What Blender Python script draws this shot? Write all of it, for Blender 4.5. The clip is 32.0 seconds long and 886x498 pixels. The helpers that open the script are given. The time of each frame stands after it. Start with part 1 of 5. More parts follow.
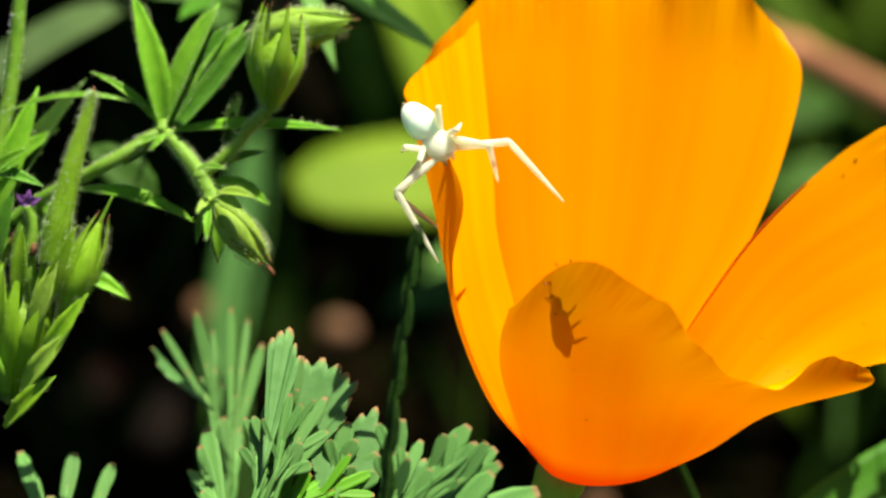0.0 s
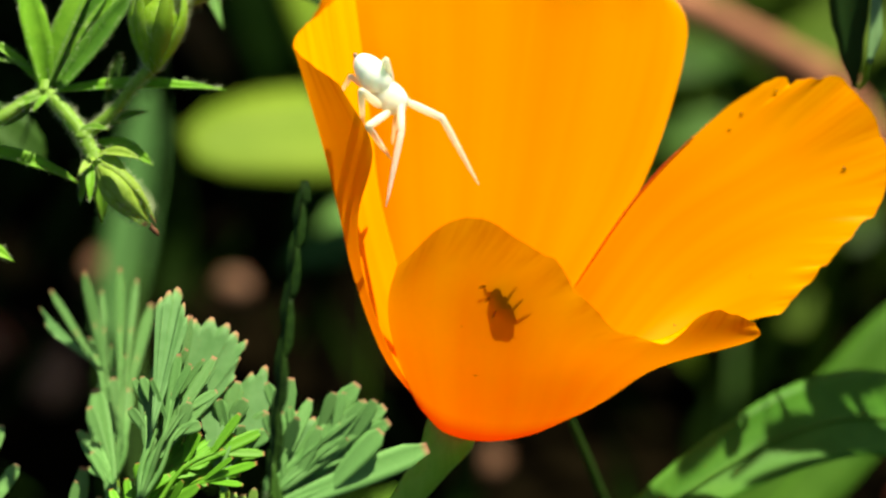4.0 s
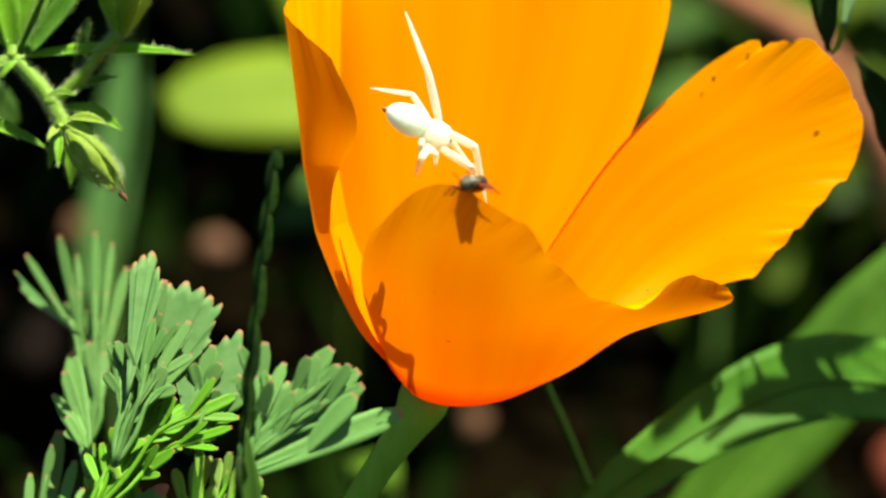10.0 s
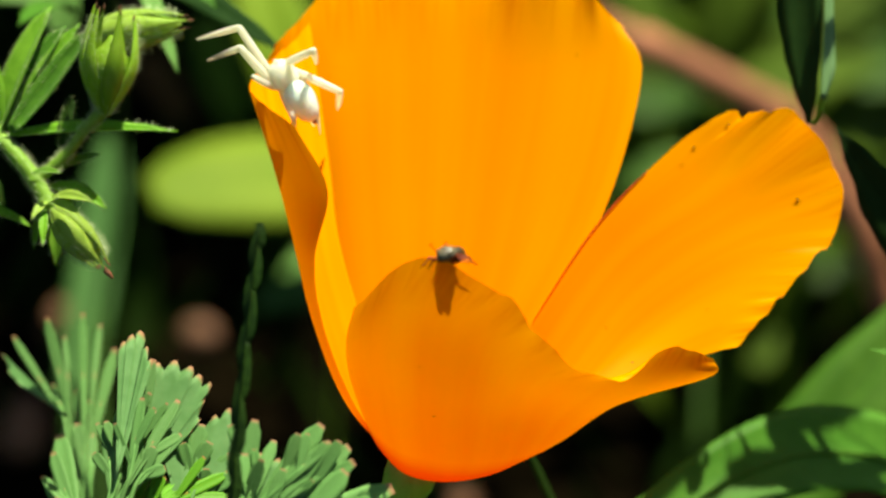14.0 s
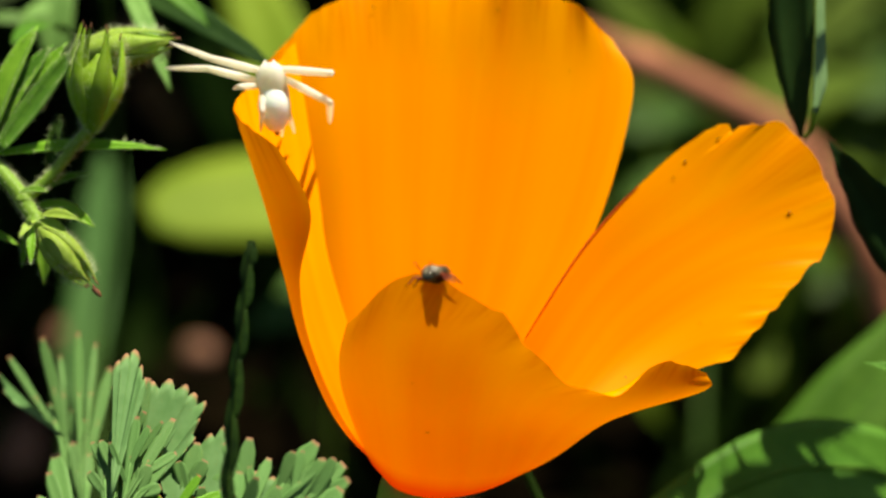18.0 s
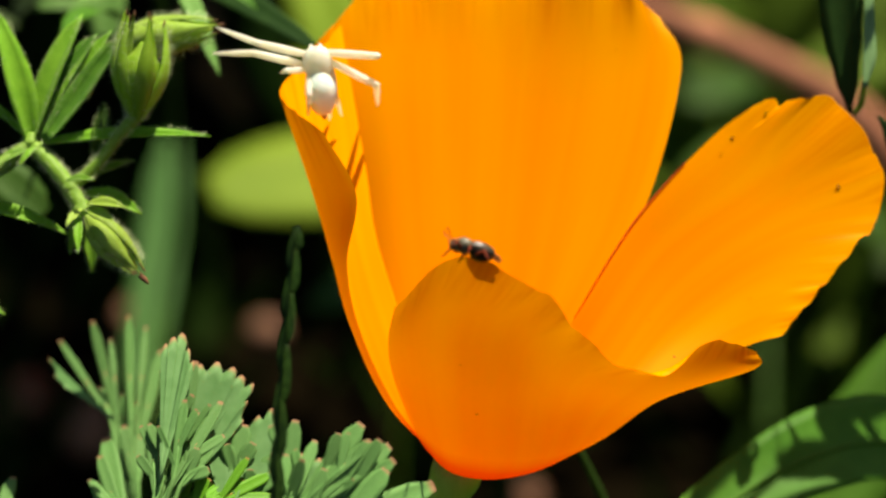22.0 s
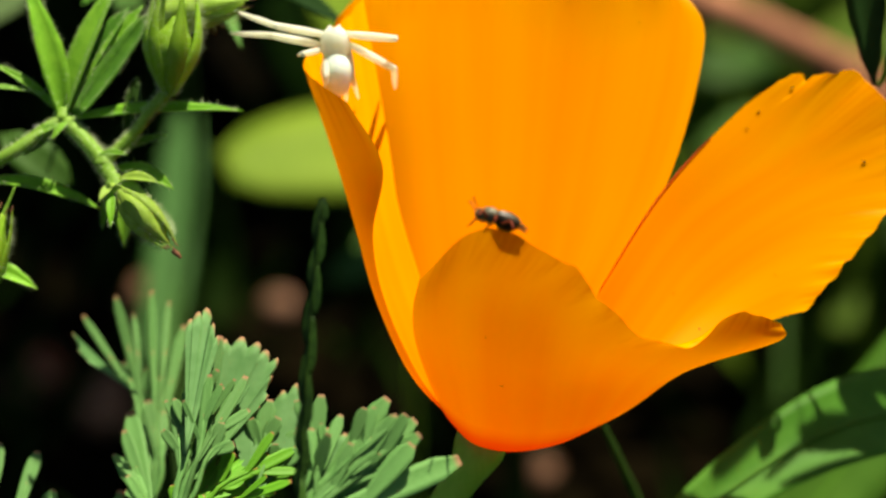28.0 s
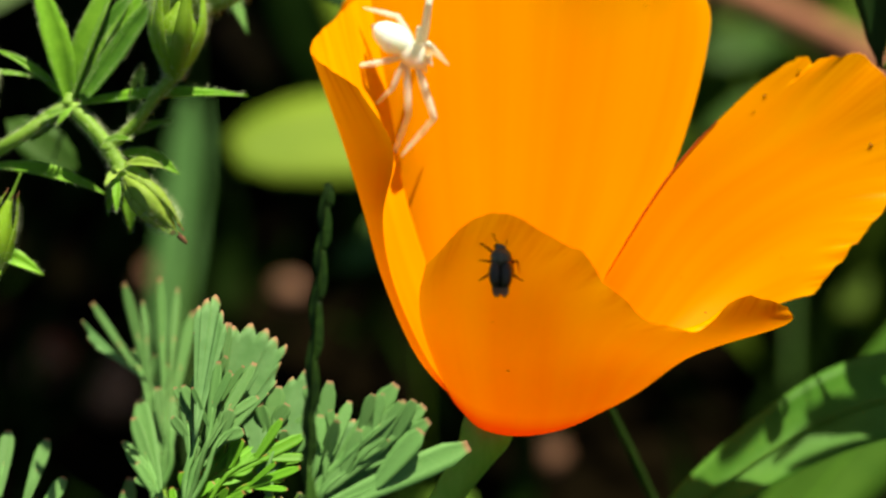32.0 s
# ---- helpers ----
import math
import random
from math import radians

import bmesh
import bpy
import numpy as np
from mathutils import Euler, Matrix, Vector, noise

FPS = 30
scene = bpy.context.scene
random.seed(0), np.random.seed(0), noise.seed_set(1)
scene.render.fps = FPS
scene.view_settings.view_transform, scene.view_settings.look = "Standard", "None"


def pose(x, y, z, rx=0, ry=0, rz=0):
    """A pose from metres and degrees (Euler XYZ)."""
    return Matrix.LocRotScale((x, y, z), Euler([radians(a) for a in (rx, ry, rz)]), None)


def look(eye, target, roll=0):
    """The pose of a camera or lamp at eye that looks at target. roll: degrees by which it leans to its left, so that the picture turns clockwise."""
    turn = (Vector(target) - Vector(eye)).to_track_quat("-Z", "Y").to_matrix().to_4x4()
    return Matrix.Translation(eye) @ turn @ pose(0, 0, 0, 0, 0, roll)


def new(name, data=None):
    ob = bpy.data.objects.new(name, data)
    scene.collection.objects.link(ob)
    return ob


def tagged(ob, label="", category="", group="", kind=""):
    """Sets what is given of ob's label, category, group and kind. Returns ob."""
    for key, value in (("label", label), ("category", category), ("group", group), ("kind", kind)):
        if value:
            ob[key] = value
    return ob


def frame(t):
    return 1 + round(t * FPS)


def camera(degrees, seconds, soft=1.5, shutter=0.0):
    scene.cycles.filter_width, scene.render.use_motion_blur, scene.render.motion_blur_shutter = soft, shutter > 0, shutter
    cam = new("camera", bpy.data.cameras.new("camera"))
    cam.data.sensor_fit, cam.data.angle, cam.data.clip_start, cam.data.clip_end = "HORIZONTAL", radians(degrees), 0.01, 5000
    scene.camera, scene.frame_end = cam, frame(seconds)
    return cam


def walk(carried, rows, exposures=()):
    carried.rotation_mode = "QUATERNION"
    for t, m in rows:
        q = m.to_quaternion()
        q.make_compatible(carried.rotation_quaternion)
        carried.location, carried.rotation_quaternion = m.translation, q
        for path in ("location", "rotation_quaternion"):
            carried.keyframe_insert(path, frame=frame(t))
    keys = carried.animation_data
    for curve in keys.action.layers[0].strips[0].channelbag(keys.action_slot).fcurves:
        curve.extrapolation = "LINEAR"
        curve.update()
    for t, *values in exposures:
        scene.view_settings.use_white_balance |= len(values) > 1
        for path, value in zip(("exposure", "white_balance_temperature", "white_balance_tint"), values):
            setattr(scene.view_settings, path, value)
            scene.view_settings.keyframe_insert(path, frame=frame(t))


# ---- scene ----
# A hand-held close-up of a poppy, about 9 cm wide where it is sharp.
DEGREES = 20
PITCH = radians(30)
AHEAD = Vector((0, math.cos(PITCH), -math.sin(PITCH)))
RIGHT = Vector((1, 0, 0))
RISE = RIGHT.cross(AHEAD)
HEART = Vector((0, 0, 0.25))
DIST = 0.2467
UNIT = DIST * math.tan(radians(DEGREES / 2)) / 784


def at(a, b, w=0.0):
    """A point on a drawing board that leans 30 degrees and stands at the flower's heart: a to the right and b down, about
    0.055 mm each; w: depth behind the board, shallow near the flower and in millimetres from 120 on."""
    w = 0.65 * w if w < 40 else 26 + (w - 40) * 1.175 if w < 120 else w
    d = DIST + w / 1000
    return HEART + AHEAD * (w / 1000) + RIGHT * ((a - 784) * UNIT * d / DIST) + RISE * ((441 - b) * UNIT * d / DIST)


cam = camera(DEGREES, 32.0, soft=2.4)
cam.data.dof.use_dof = True
cam.data.dof.focus_distance = 0.2365
cam.data.dof.aperture_fstop = 19
PATH = [
    (0, -0.00351, -0.21428, 0.37225, 61.321, 0.775, 2.937),
    (0.5, -0.00338, -0.21426, 0.37228, 61.027, 0.758, 3.027),
    (1, -0.00326, -0.21425, 0.37231, 61.127, 0.765, 2.861),
    (1.5, -0.00309, -0.21422, 0.37235, 61.301, 0.814, 2.614),
    (2, -0.00292, -0.21420, 0.37239, 60.932, 0.420, 2.139),
    (2.5, -0.00277, -0.21418, 0.37243, 60.284, 0.327, 1.490),
    (3, -0.00262, -0.21415, 0.37248, 60.367, 0.309, 1.376),
    (3.5, -0.00251, -0.21413, 0.37252, 60.141, 0.056, 0.870),
    (5.5, -0.00164, -0.21393, 0.37287, 60.803, 0.142, 0.431),
    (6, -0.00055, -0.21372, 0.37322, 60.035, -0.072, -0.107),
    (6.5, -0.00070, -0.21374, 0.37319, 59.792, 0.268, 0.010),
    (7, -0.00035, -0.21367, 0.37331, 59.155, 0.171, 0.087),
    (7.5, -0.00062, -0.21373, 0.37321, 58.390, 0.173, 0.467),
    (8, -0.00090, -0.21379, 0.37311, 58.449, 0.194, 0.200),
    (8.5, -0.00099, -0.21378, 0.37312, 58.986, -0.172, -0.084),
    (9, -0.00108, -0.21378, 0.37313, 59.202, -0.451, -0.360),
    (9.5, -0.00117, -0.21377, 0.37314, 59.164, -0.121, -0.044),
    (10, -0.00127, -0.21376, 0.37315, 59.290, 0.037, 0.339),
    (10.5, -0.00146, -0.21384, 0.37301, 59.565, 0.061, -0.207),
    (11, -0.00166, -0.21392, 0.37287, 59.709, -0.024, 0.061),
    (11.5, -0.00173, -0.21403, 0.37269, 59.690, 0.226, 0.017),
    (12, -0.00180, -0.21413, 0.37251, 60.324, 0.362, 0.222),
    (12.5, -0.00169, -0.21420, 0.37239, 60.678, 0.321, 0.075),
    (13, -0.00158, -0.21427, 0.37228, 60.546, 0.419, -0.049),
    (13.5, -0.00145, -0.21430, 0.37222, 60.928, 0.436, -0.280),
    (15.5, -0.00107, -0.21438, 0.37208, 61.532, 0.934, -0.190),
    (16, -0.00094, -0.21439, 0.37207, 61.696, 1.174, 0.238),
    (16.5, -0.00082, -0.21440, 0.37205, 62.028, 1.127, -0.022),
    (17, -0.00067, -0.21441, 0.37204, 62.113, 0.538, -0.516),
    (17.5, -0.00053, -0.21441, 0.37203, 62.233, 0.636, -0.609),
    (18, -0.00038, -0.21442, 0.37202, 61.672, 0.885, -0.512),
    (18.5, -0.00018, -0.21440, 0.37204, 61.597, 1.346, 0.083),
    (19, 0.00002, -0.21439, 0.37207, 61.330, 1.654, 0.376),
    (19.5, 0.00033, -0.21433, 0.37217, 61.799, 1.858, 0.737),
    (20, 0.00065, -0.21427, 0.37227, 62.075, 1.553, 0.342),
    (20.5, 0.00101, -0.21419, 0.37241, 61.710, 1.700, -0.178),
    (21, 0.00137, -0.21411, 0.37255, 61.258, 2.170, 0.597),
    (21.5, 0.00172, -0.21403, 0.37269, 61.122, 2.396, 0.938),
    (22, 0.00207, -0.21395, 0.37283, 61.049, 2.374, 0.582),
    (22.5, 0.00229, -0.21390, 0.37292, 60.782, 2.376, 0.363),
    (23, 0.00250, -0.21385, 0.37300, 61.255, 2.726, 1.070),
    (23.5, 0.00245, -0.21386, 0.37298, 61.205, 3.041, 1.303),
    (24, 0.00240, -0.21388, 0.37295, 60.971, 3.103, 1.227),
    (24.5, 0.00221, -0.21392, 0.37287, 60.796, 3.236, 1.569),
    (25, 0.00200, -0.21397, 0.37280, 60.768, 3.630, 2.116),
    (25.5, 0.00179, -0.21401, 0.37272, 60.779, 3.288, 1.491),
    (27.5, 0.00078, -0.21414, 0.37250, 60.743, 2.708, 1.271),
    (28, 0.00061, -0.21415, 0.37247, 60.533, 2.508, 0.741),
    (28.5, 0.00067, -0.21412, 0.37253, 60.414, 2.543, 0.753),
    (29, 0.00074, -0.21409, 0.37259, 60.447, 2.726, 1.039),
    (29.5, 0.00086, -0.21405, 0.37265, 60.541, 2.566, 0.497),
    (30, 0.00099, -0.21402, 0.37270, 60.501, 2.438, 0.065),
    (30.5, 0.00100, -0.21404, 0.37267, 60.265, 2.527, 0.046),
    (31, 0.00101, -0.21406, 0.37263, 59.884, 2.672, 0.210),
    (31.5, 0.00098, -0.21410, 0.37257, 60.417, 2.753, 0.662),
    (32, 0.00094, -0.21413, 0.37251, 60.179, 2.811, 0.827),
]
walk(cam, [(t, pose(*p)) for t, *p in PATH],
     [(0, 1.35, 7500, 0), (3, 1.36, 7500, 3), (7, 1.30, 7500, 8), (7.5, 1.32, 7500, 8), (8, 1.78, 7500, -2), (9, 1.56, 7500, 1), (10, 1.43, 7500, 3), (12, 1.36, 7500, 3), (16, 1.16, 7500, 4), (18, 1.10, 7500, 15), (22, 1.10, 7500, 15), (25, 1.12, 7500, 11), (28, 1.15, 7500, 8), (32, 1.16, 7500, 8)])

# ---- sun and sky ----
TO_SUN = Vector((0.28, 0.24, 0.93)).normalized()
ELEVATION = math.asin(TO_SUN.z)
world = bpy.data.worlds.new("sky")
scene.world = world
world.use_nodes = True
sky = world.node_tree.nodes.new("ShaderNodeTexSky")
sky.sky_type, sky.sun_disc = "NISHITA", False
sky.sun_elevation, sky.sun_rotation = ELEVATION, math.atan2(TO_SUN.x, TO_SUN.y)
world.node_tree.nodes["Background"].inputs["Strength"].default_value = 0.042
world.node_tree.links.new(sky.outputs["Color"], world.node_tree.nodes["Background"].inputs["Color"])
sun = new("sun", bpy.data.lights.new("sun", "SUN"))
sun.data.energy, sun.data.angle, sun.data.color = 4.5, radians(0.53), (1.0, 0.95, 0.86)
sun.matrix_world = look(TO_SUN * 5, (0, 0, 0))


# ---- materials ----
def node(tree, kind, **values):
    n = tree.nodes.new(kind)
    for key, value in values.items():
        n.inputs[key.replace("_", " ")].default_value = value
    return n


def ramp(tree, fac, stops):
    n = tree.nodes.new("ShaderNodeValToRGB")
    while len(n.color_ramp.elements) < len(stops):
        n.color_ramp.elements.new(0.5)
    for e, (p, c) in zip(n.color_ramp.elements, stops):
        e.position, e.color = p, (*c, 1)
    tree.links.new(fac, n.inputs["Fac"])
    return n.outputs["Color"]


def mix(tree, fac, a, b, how="MIX"):
    n = tree.nodes.new("ShaderNodeMix")
    n.data_type, n.blend_type = "RGBA", how
    for value, slot in ((fac, 0), (a, 6), (b, 7)):
        if isinstance(value, (int, float)):
            n.inputs[slot].default_value = value
        elif isinstance(value, tuple):
            n.inputs[slot].default_value = (*value, 1)
        else:
            tree.links.new(value, n.inputs[slot])
    return n.outputs[2]


def start(name):
    m = bpy.data.materials.new(name)
    m.use_nodes = True
    t = m.node_tree
    return m, t, t.nodes["Principled BSDF"], t.nodes["Material Output"]


def skin(name, dark, light, size=400.0, rough=0.5, through_light=0.0, tint=None, bump=0.15, stretch=(1, 1, 1), space="Object",
         specular=0.2, fuzz=0.0, tip=None, tip_by="Generated", coarse=60.0, spread=0.25):
    """A living or earthy surface: two scales of variation, fine relief, and light that shines through thin leaves."""
    m, t, p, out = start(name)
    place = t.nodes.new("ShaderNodeTexCoord")
    bend = t.nodes.new("ShaderNodeMapping")
    bend.inputs["Scale"].default_value = stretch
    t.links.new(place.outputs[space], bend.inputs["Vector"])
    fine = node(t, "ShaderNodeTexNoise", Scale=size, Detail=4.0, Roughness=0.6)
    wide = node(t, "ShaderNodeTexNoise", Scale=coarse, Detail=2.0)
    t.links.new(bend.outputs["Vector"], fine.inputs["Vector"])
    t.links.new(bend.outputs["Vector"], wide.inputs["Vector"])
    both = t.nodes.new("ShaderNodeMath")
    both.operation = "ADD"
    t.links.new(fine.outputs["Fac"], both.inputs[0])
    t.links.new(wide.outputs["Fac"], both.inputs[1])
    half = t.nodes.new("ShaderNodeMath")
    half.operation, half.inputs[1].default_value = "MULTIPLY", 0.5
    t.links.new(both.outputs[0], half.inputs[0])
    colour = ramp(t, half.outputs[0], [(0.36, dark), (0.64, light)])
    each = t.nodes.new("ShaderNodeObjectInfo")
    vary = ramp(t, each.outputs["Random"], [(0.0, (1 - spread,) * 3), (1.0, (1 + spread,) * 3)])
    colour = mix(t, 1.0, colour, vary, "MULTIPLY")
    if tip:
        gen = t.nodes.new("ShaderNodeSeparateXYZ")
        t.links.new(place.outputs[tip_by], gen.inputs[0])
        colour = mix(t, ramp(t, gen.outputs[1], [(0.95, (0, 0, 0)), (0.995, (1, 1, 1))]), colour, tip)
    t.links.new(colour, p.inputs["Base Color"])
    p.inputs["Roughness"].default_value = rough
    p.inputs["Specular IOR Level"].default_value = specular
    if fuzz:
        p.inputs["Sheen Weight"].default_value = fuzz
    b = node(t, "ShaderNodeBump", Strength=bump, Distance=0.0003)
    t.links.new(fine.outputs["Fac"], b.inputs["Height"])
    t.links.new(b.outputs["Normal"], p.inputs["Normal"])
    if through_light:
        glow = t.nodes.new("ShaderNodeBsdfTranslucent")
        if tint:
            t.links.new(mix(t, 1.0, colour, tint, "MULTIPLY"), glow.inputs["Color"])
        else:
            t.links.new(colour, glow.inputs["Color"])
        blend = t.nodes.new("ShaderNodeMixShader")
        blend.inputs[0].default_value = through_light
        t.links.new(p.outputs[0], blend.inputs[1])
        t.links.new(glow.outputs[0], blend.inputs[2])
        t.links.new(blend.outputs[0], out.inputs["Surface"])
    return m


def petal_skin():
    """Silky orange petal: deeper towards the base, fine streaks from base to rim, lets much light through."""
    m, t, p, out = start("petal")
    uv = t.nodes.new("ShaderNodeTexCoord")
    sep = t.nodes.new("ShaderNodeSeparateXYZ")
    t.links.new(uv.outputs["UV"], sep.inputs[0])
    bend = t.nodes.new("ShaderNodeMapping")
    bend.inputs["Scale"].default_value = (1.0, 0.05, 1.0)
    t.links.new(uv.outputs["UV"], bend.inputs["Vector"])
    streak = node(t, "ShaderNodeTexNoise", Scale=38.0, Detail=5.0, Roughness=0.6)
    t.links.new(bend.outputs["Vector"], streak.inputs["Vector"])
    broad = node(t, "ShaderNodeTexNoise", Scale=7.0, Detail=1.0)
    t.links.new(bend.outputs["Vector"], broad.inputs["Vector"])
    along = ramp(t, sep.outputs[1], [(0.0, (0.60, 0.035, 0.002)), (0.10, (0.76, 0.08, 0.0)), (0.19, (0.93, 0.25, 0.0)), (0.5, (0.96, 0.30, 0.0)), (1.0, (0.97, 0.37, 0.0))])
    colour = mix(t, 1.0, along, ramp(t, streak.outputs["Fac"], [(0.3, (0.99, 0.955, 1.0)), (0.7, (1.0, 1.02, 1.0))]), "MULTIPLY")
    colour = mix(t, 1.0, colour, ramp(t, broad.outputs["Fac"], [(0.33, (0.98, 0.87, 1.0)), (0.67, (1.0, 1.06, 1.0))]), "MULTIPLY")
    margin = ramp(t, sep.outputs[0], [(0.0, (1, 1, 1)), (0.22, (0, 0, 0)), (0.78, (0, 0, 0)), (1.0, (1, 1, 1))])
    colour = mix(t, margin, colour, mix(t, 1.0, colour, (1.0, 1.11, 1.0), "MULTIPLY"))
    worn = mix(t, 1.0, ramp(t, sep.outputs[1], [(0.80, (0, 0, 0)), (1.0, (1, 1, 1))]), ramp(t, streak.outputs["Fac"], [(0.50, (0, 0, 0)), (0.64, (0.55, 0.55, 0.55))]), "MULTIPLY")
    colour = mix(t, worn, colour, (0.70, 0.12, 0.0))
    grain = node(t, "ShaderNodeTexNoise", Scale=2600.0, Detail=2.0)
    t.links.new(uv.outputs["Object"], grain.inputs["Vector"])
    t.links.new(colour, p.inputs["Base Color"])
    p.inputs["Roughness"].default_value = 0.55
    p.inputs["Specular IOR Level"].default_value = 0.08
    b = node(t, "ShaderNodeBump", Strength=0.03, Distance=0.0004)
    t.links.new(streak.outputs["Fac"], b.inputs["Height"])
    b2 = node(t, "ShaderNodeBump", Strength=0.06, Distance=0.0001)
    t.links.new(grain.outputs["Fac"], b2.inputs["Height"])
    t.links.new(b.outputs["Normal"], b2.inputs["Normal"])
    t.links.new(b2.outputs["Normal"], p.inputs["Normal"])
    glow = t.nodes.new("ShaderNodeBsdfTranslucent")
    t.links.new(mix(t, 1.0, colour, (1.0, 0.96, 0.5), "MULTIPLY"), glow.inputs["Color"])
    blend = t.nodes.new("ShaderNodeMixShader")
    blend.inputs[0].default_value = 0.31
    t.links.new(p.outputs[0], blend.inputs[1])
    t.links.new(glow.outputs[0], blend.inputs[2])
    t.links.new(blend.outputs[0], out.inputs["Surface"])
    return m


PETAL = petal_skin()
EDGE = skin("deep red petal edge with seam shadow", (0.42, 0.035, 0.002), (0.62, 0.07, 0.003), 900, 0.5, 0.2, bump=0.05, spread=0.0)
STEM = skin("poppy stem", (0.24, 0.52, 0.06), (0.36, 0.64, 0.10), 900, 0.45, 0.4, stretch=(1, 1, 0.2), spread=0.0)
LOBE = skin("grey-green lobe", (0.092, 0.26, 0.060), (0.175, 0.385, 0.112), 700, 0.6, 0.38, bump=0.1, tip=(0.42, 0.20, 0.11))
FAN = skin("webbed grey-green leaf", (0.115, 0.29, 0.085), (0.18, 0.385, 0.135), 500, 0.6, 0.36, bump=0.12, tip=(0.40, 0.20, 0.11), tip_by="UV", spread=0.12)
YOUNG = skin("young green lobe", (0.09, 0.32, 0.015), (0.17, 0.46, 0.035), 700, 0.5, 0.3, bump=0.1, tip=(0.40, 0.16, 0.06))
HERB = skin("hairy herb leaf", (0.10, 0.30, 0.012), (0.20, 0.46, 0.03), 800, 0.5, 0.4, bump=0.25, fuzz=0.15)
MIDGREEN = skin("mid-green herb leaf", (0.045, 0.17, 0.010), (0.10, 0.28, 0.02), 800, 0.5, 0.35, bump=0.25, fuzz=0.12)
HERB_STEM = skin("hairy herb stem", (0.14, 0.32, 0.03), (0.24, 0.45, 0.055), 800, 0.5, 0.3, bump=0.25)
BUD = skin("green bud", (0.21, 0.43, 0.022), (0.34, 0.57, 0.05), 900, 0.5, 0.42, bump=0.3, stretch=(1, 1, 0.3))
HAIR = skin("pale hair", (0.48, 0.62, 0.30), (0.64, 0.76, 0.46), 900, 0.4, 0.3, bump=0.0)
BROWN_TIP = skin("dry brown tip", (0.10, 0.045, 0.022), (0.18, 0.08, 0.04), 900, 0.6)
VIOLET = skin("violet floret", (0.16, 0.05, 0.25), (0.30, 0.12, 0.42), 900, 0.6, 0.2)
GRASS = skin("dark grass", (0.006, 0.022, 0.003), (0.024, 0.066, 0.008), 1800, 0.5, 0.1, bump=0.5, specular=0.12, coarse=500)
BROAD = skin("broad leaf", (0.046, 0.17, 0.012), (0.085, 0.25, 0.026), 300, 0.55, 0.18, bump=0.3, coarse=40, specular=0.12)
LIME = skin("sunlit lime leaf", (0.13, 0.24, 0.015), (0.23, 0.35, 0.032), 60, 0.6, 0.35, coarse=20, specular=0.1)
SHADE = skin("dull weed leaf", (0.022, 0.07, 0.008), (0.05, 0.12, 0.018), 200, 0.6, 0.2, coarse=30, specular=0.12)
TEAL = skin("blue-green leaf", (0.034, 0.104, 0.022), (0.054, 0.14, 0.036), 90, 0.6, 0.3, coarse=25, specular=0.1)
NEAR_TEAL = skin("pale dull green leaf", (0.09, 0.23, 0.045), (0.15, 0.32, 0.075), 300, 0.6, 0.3, coarse=40, specular=0.15)
RUST = skin("dry red-brown stalk", (0.25, 0.095, 0.045), (0.38, 0.155, 0.08), 120, 0.7, 0.0, coarse=30)
# soil colour taken near black to stand in for deep shade
SOIL = skin("shade-darkened garden soil", (0.0010, 0.0008, 0.0003), (0.0045, 0.0032, 0.0012), 300, 0.9, 0.0, bump=1.0, coarse=25, spread=0.0, specular=0.008)
# darker copy of the weed colour, with the ground's shade painted in
SHADED_WEED = skin("weed darkened for shade", (0.005, 0.016, 0.001), (0.014, 0.038, 0.003), 200, 0.7, 0.15, coarse=30, specular=0.04)
PEBBLE = skin("pinkish pebble", (0.13, 0.066, 0.036), (0.22, 0.112, 0.064), 200, 0.7, 0.0)
CHAFF = skin("dry leaf litter", (0.10, 0.05, 0.028), (0.26, 0.13, 0.07), 150, 0.8, 0.1)


# ---- shapes ----
def spline(points, t):
    """Catmull-Rom through points, t from 0 to 1."""
    n = len(points) - 1
    x = min(max(t, 0.0), 1.0) * n
    i = min(int(x), n - 1)
    f = x - i
    p1, p2 = points[i], points[i + 1]
    p0 = points[i - 1] if i else p1 * 2 - p2
    p3 = points[i + 2] if i + 2 <= n else p2 * 2 - p1
    return 0.5 * (2 * p1 + (p2 - p0) * f + (2 * p0 - 5 * p1 + 4 * p2 - p3) * f * f + (3 * p1 - p0 - 3 * p2 + p3) * f ** 3)


def mesh_of(name, bm, material, smooth=True):
    me = bpy.data.meshes.new(name)
    bm.normal_update()
    bm.to_mesh(me)
    bm.free()
    for m in (material if isinstance(material, (list, tuple)) else [material]):
        me.materials.append(m)
    if smooth:
        me.shade_smooth()
    return me


def part(name, bm, material, parent, label=""):
    """Links a bmesh, or a mesh, as one mesh object under a thing or a part."""
    ob = new(name, mesh_of(name, bm, material) if isinstance(bm, bmesh.types.BMesh) else bm)
    ob.parent = parent
    return tagged(ob, label) if label else ob


def thing(name, place, label, category, group="", kind=""):
    ob = new(name)
    ob.empty_display_size = 0.002
    ob.location = place
    return tagged(ob, label, category, group, kind)


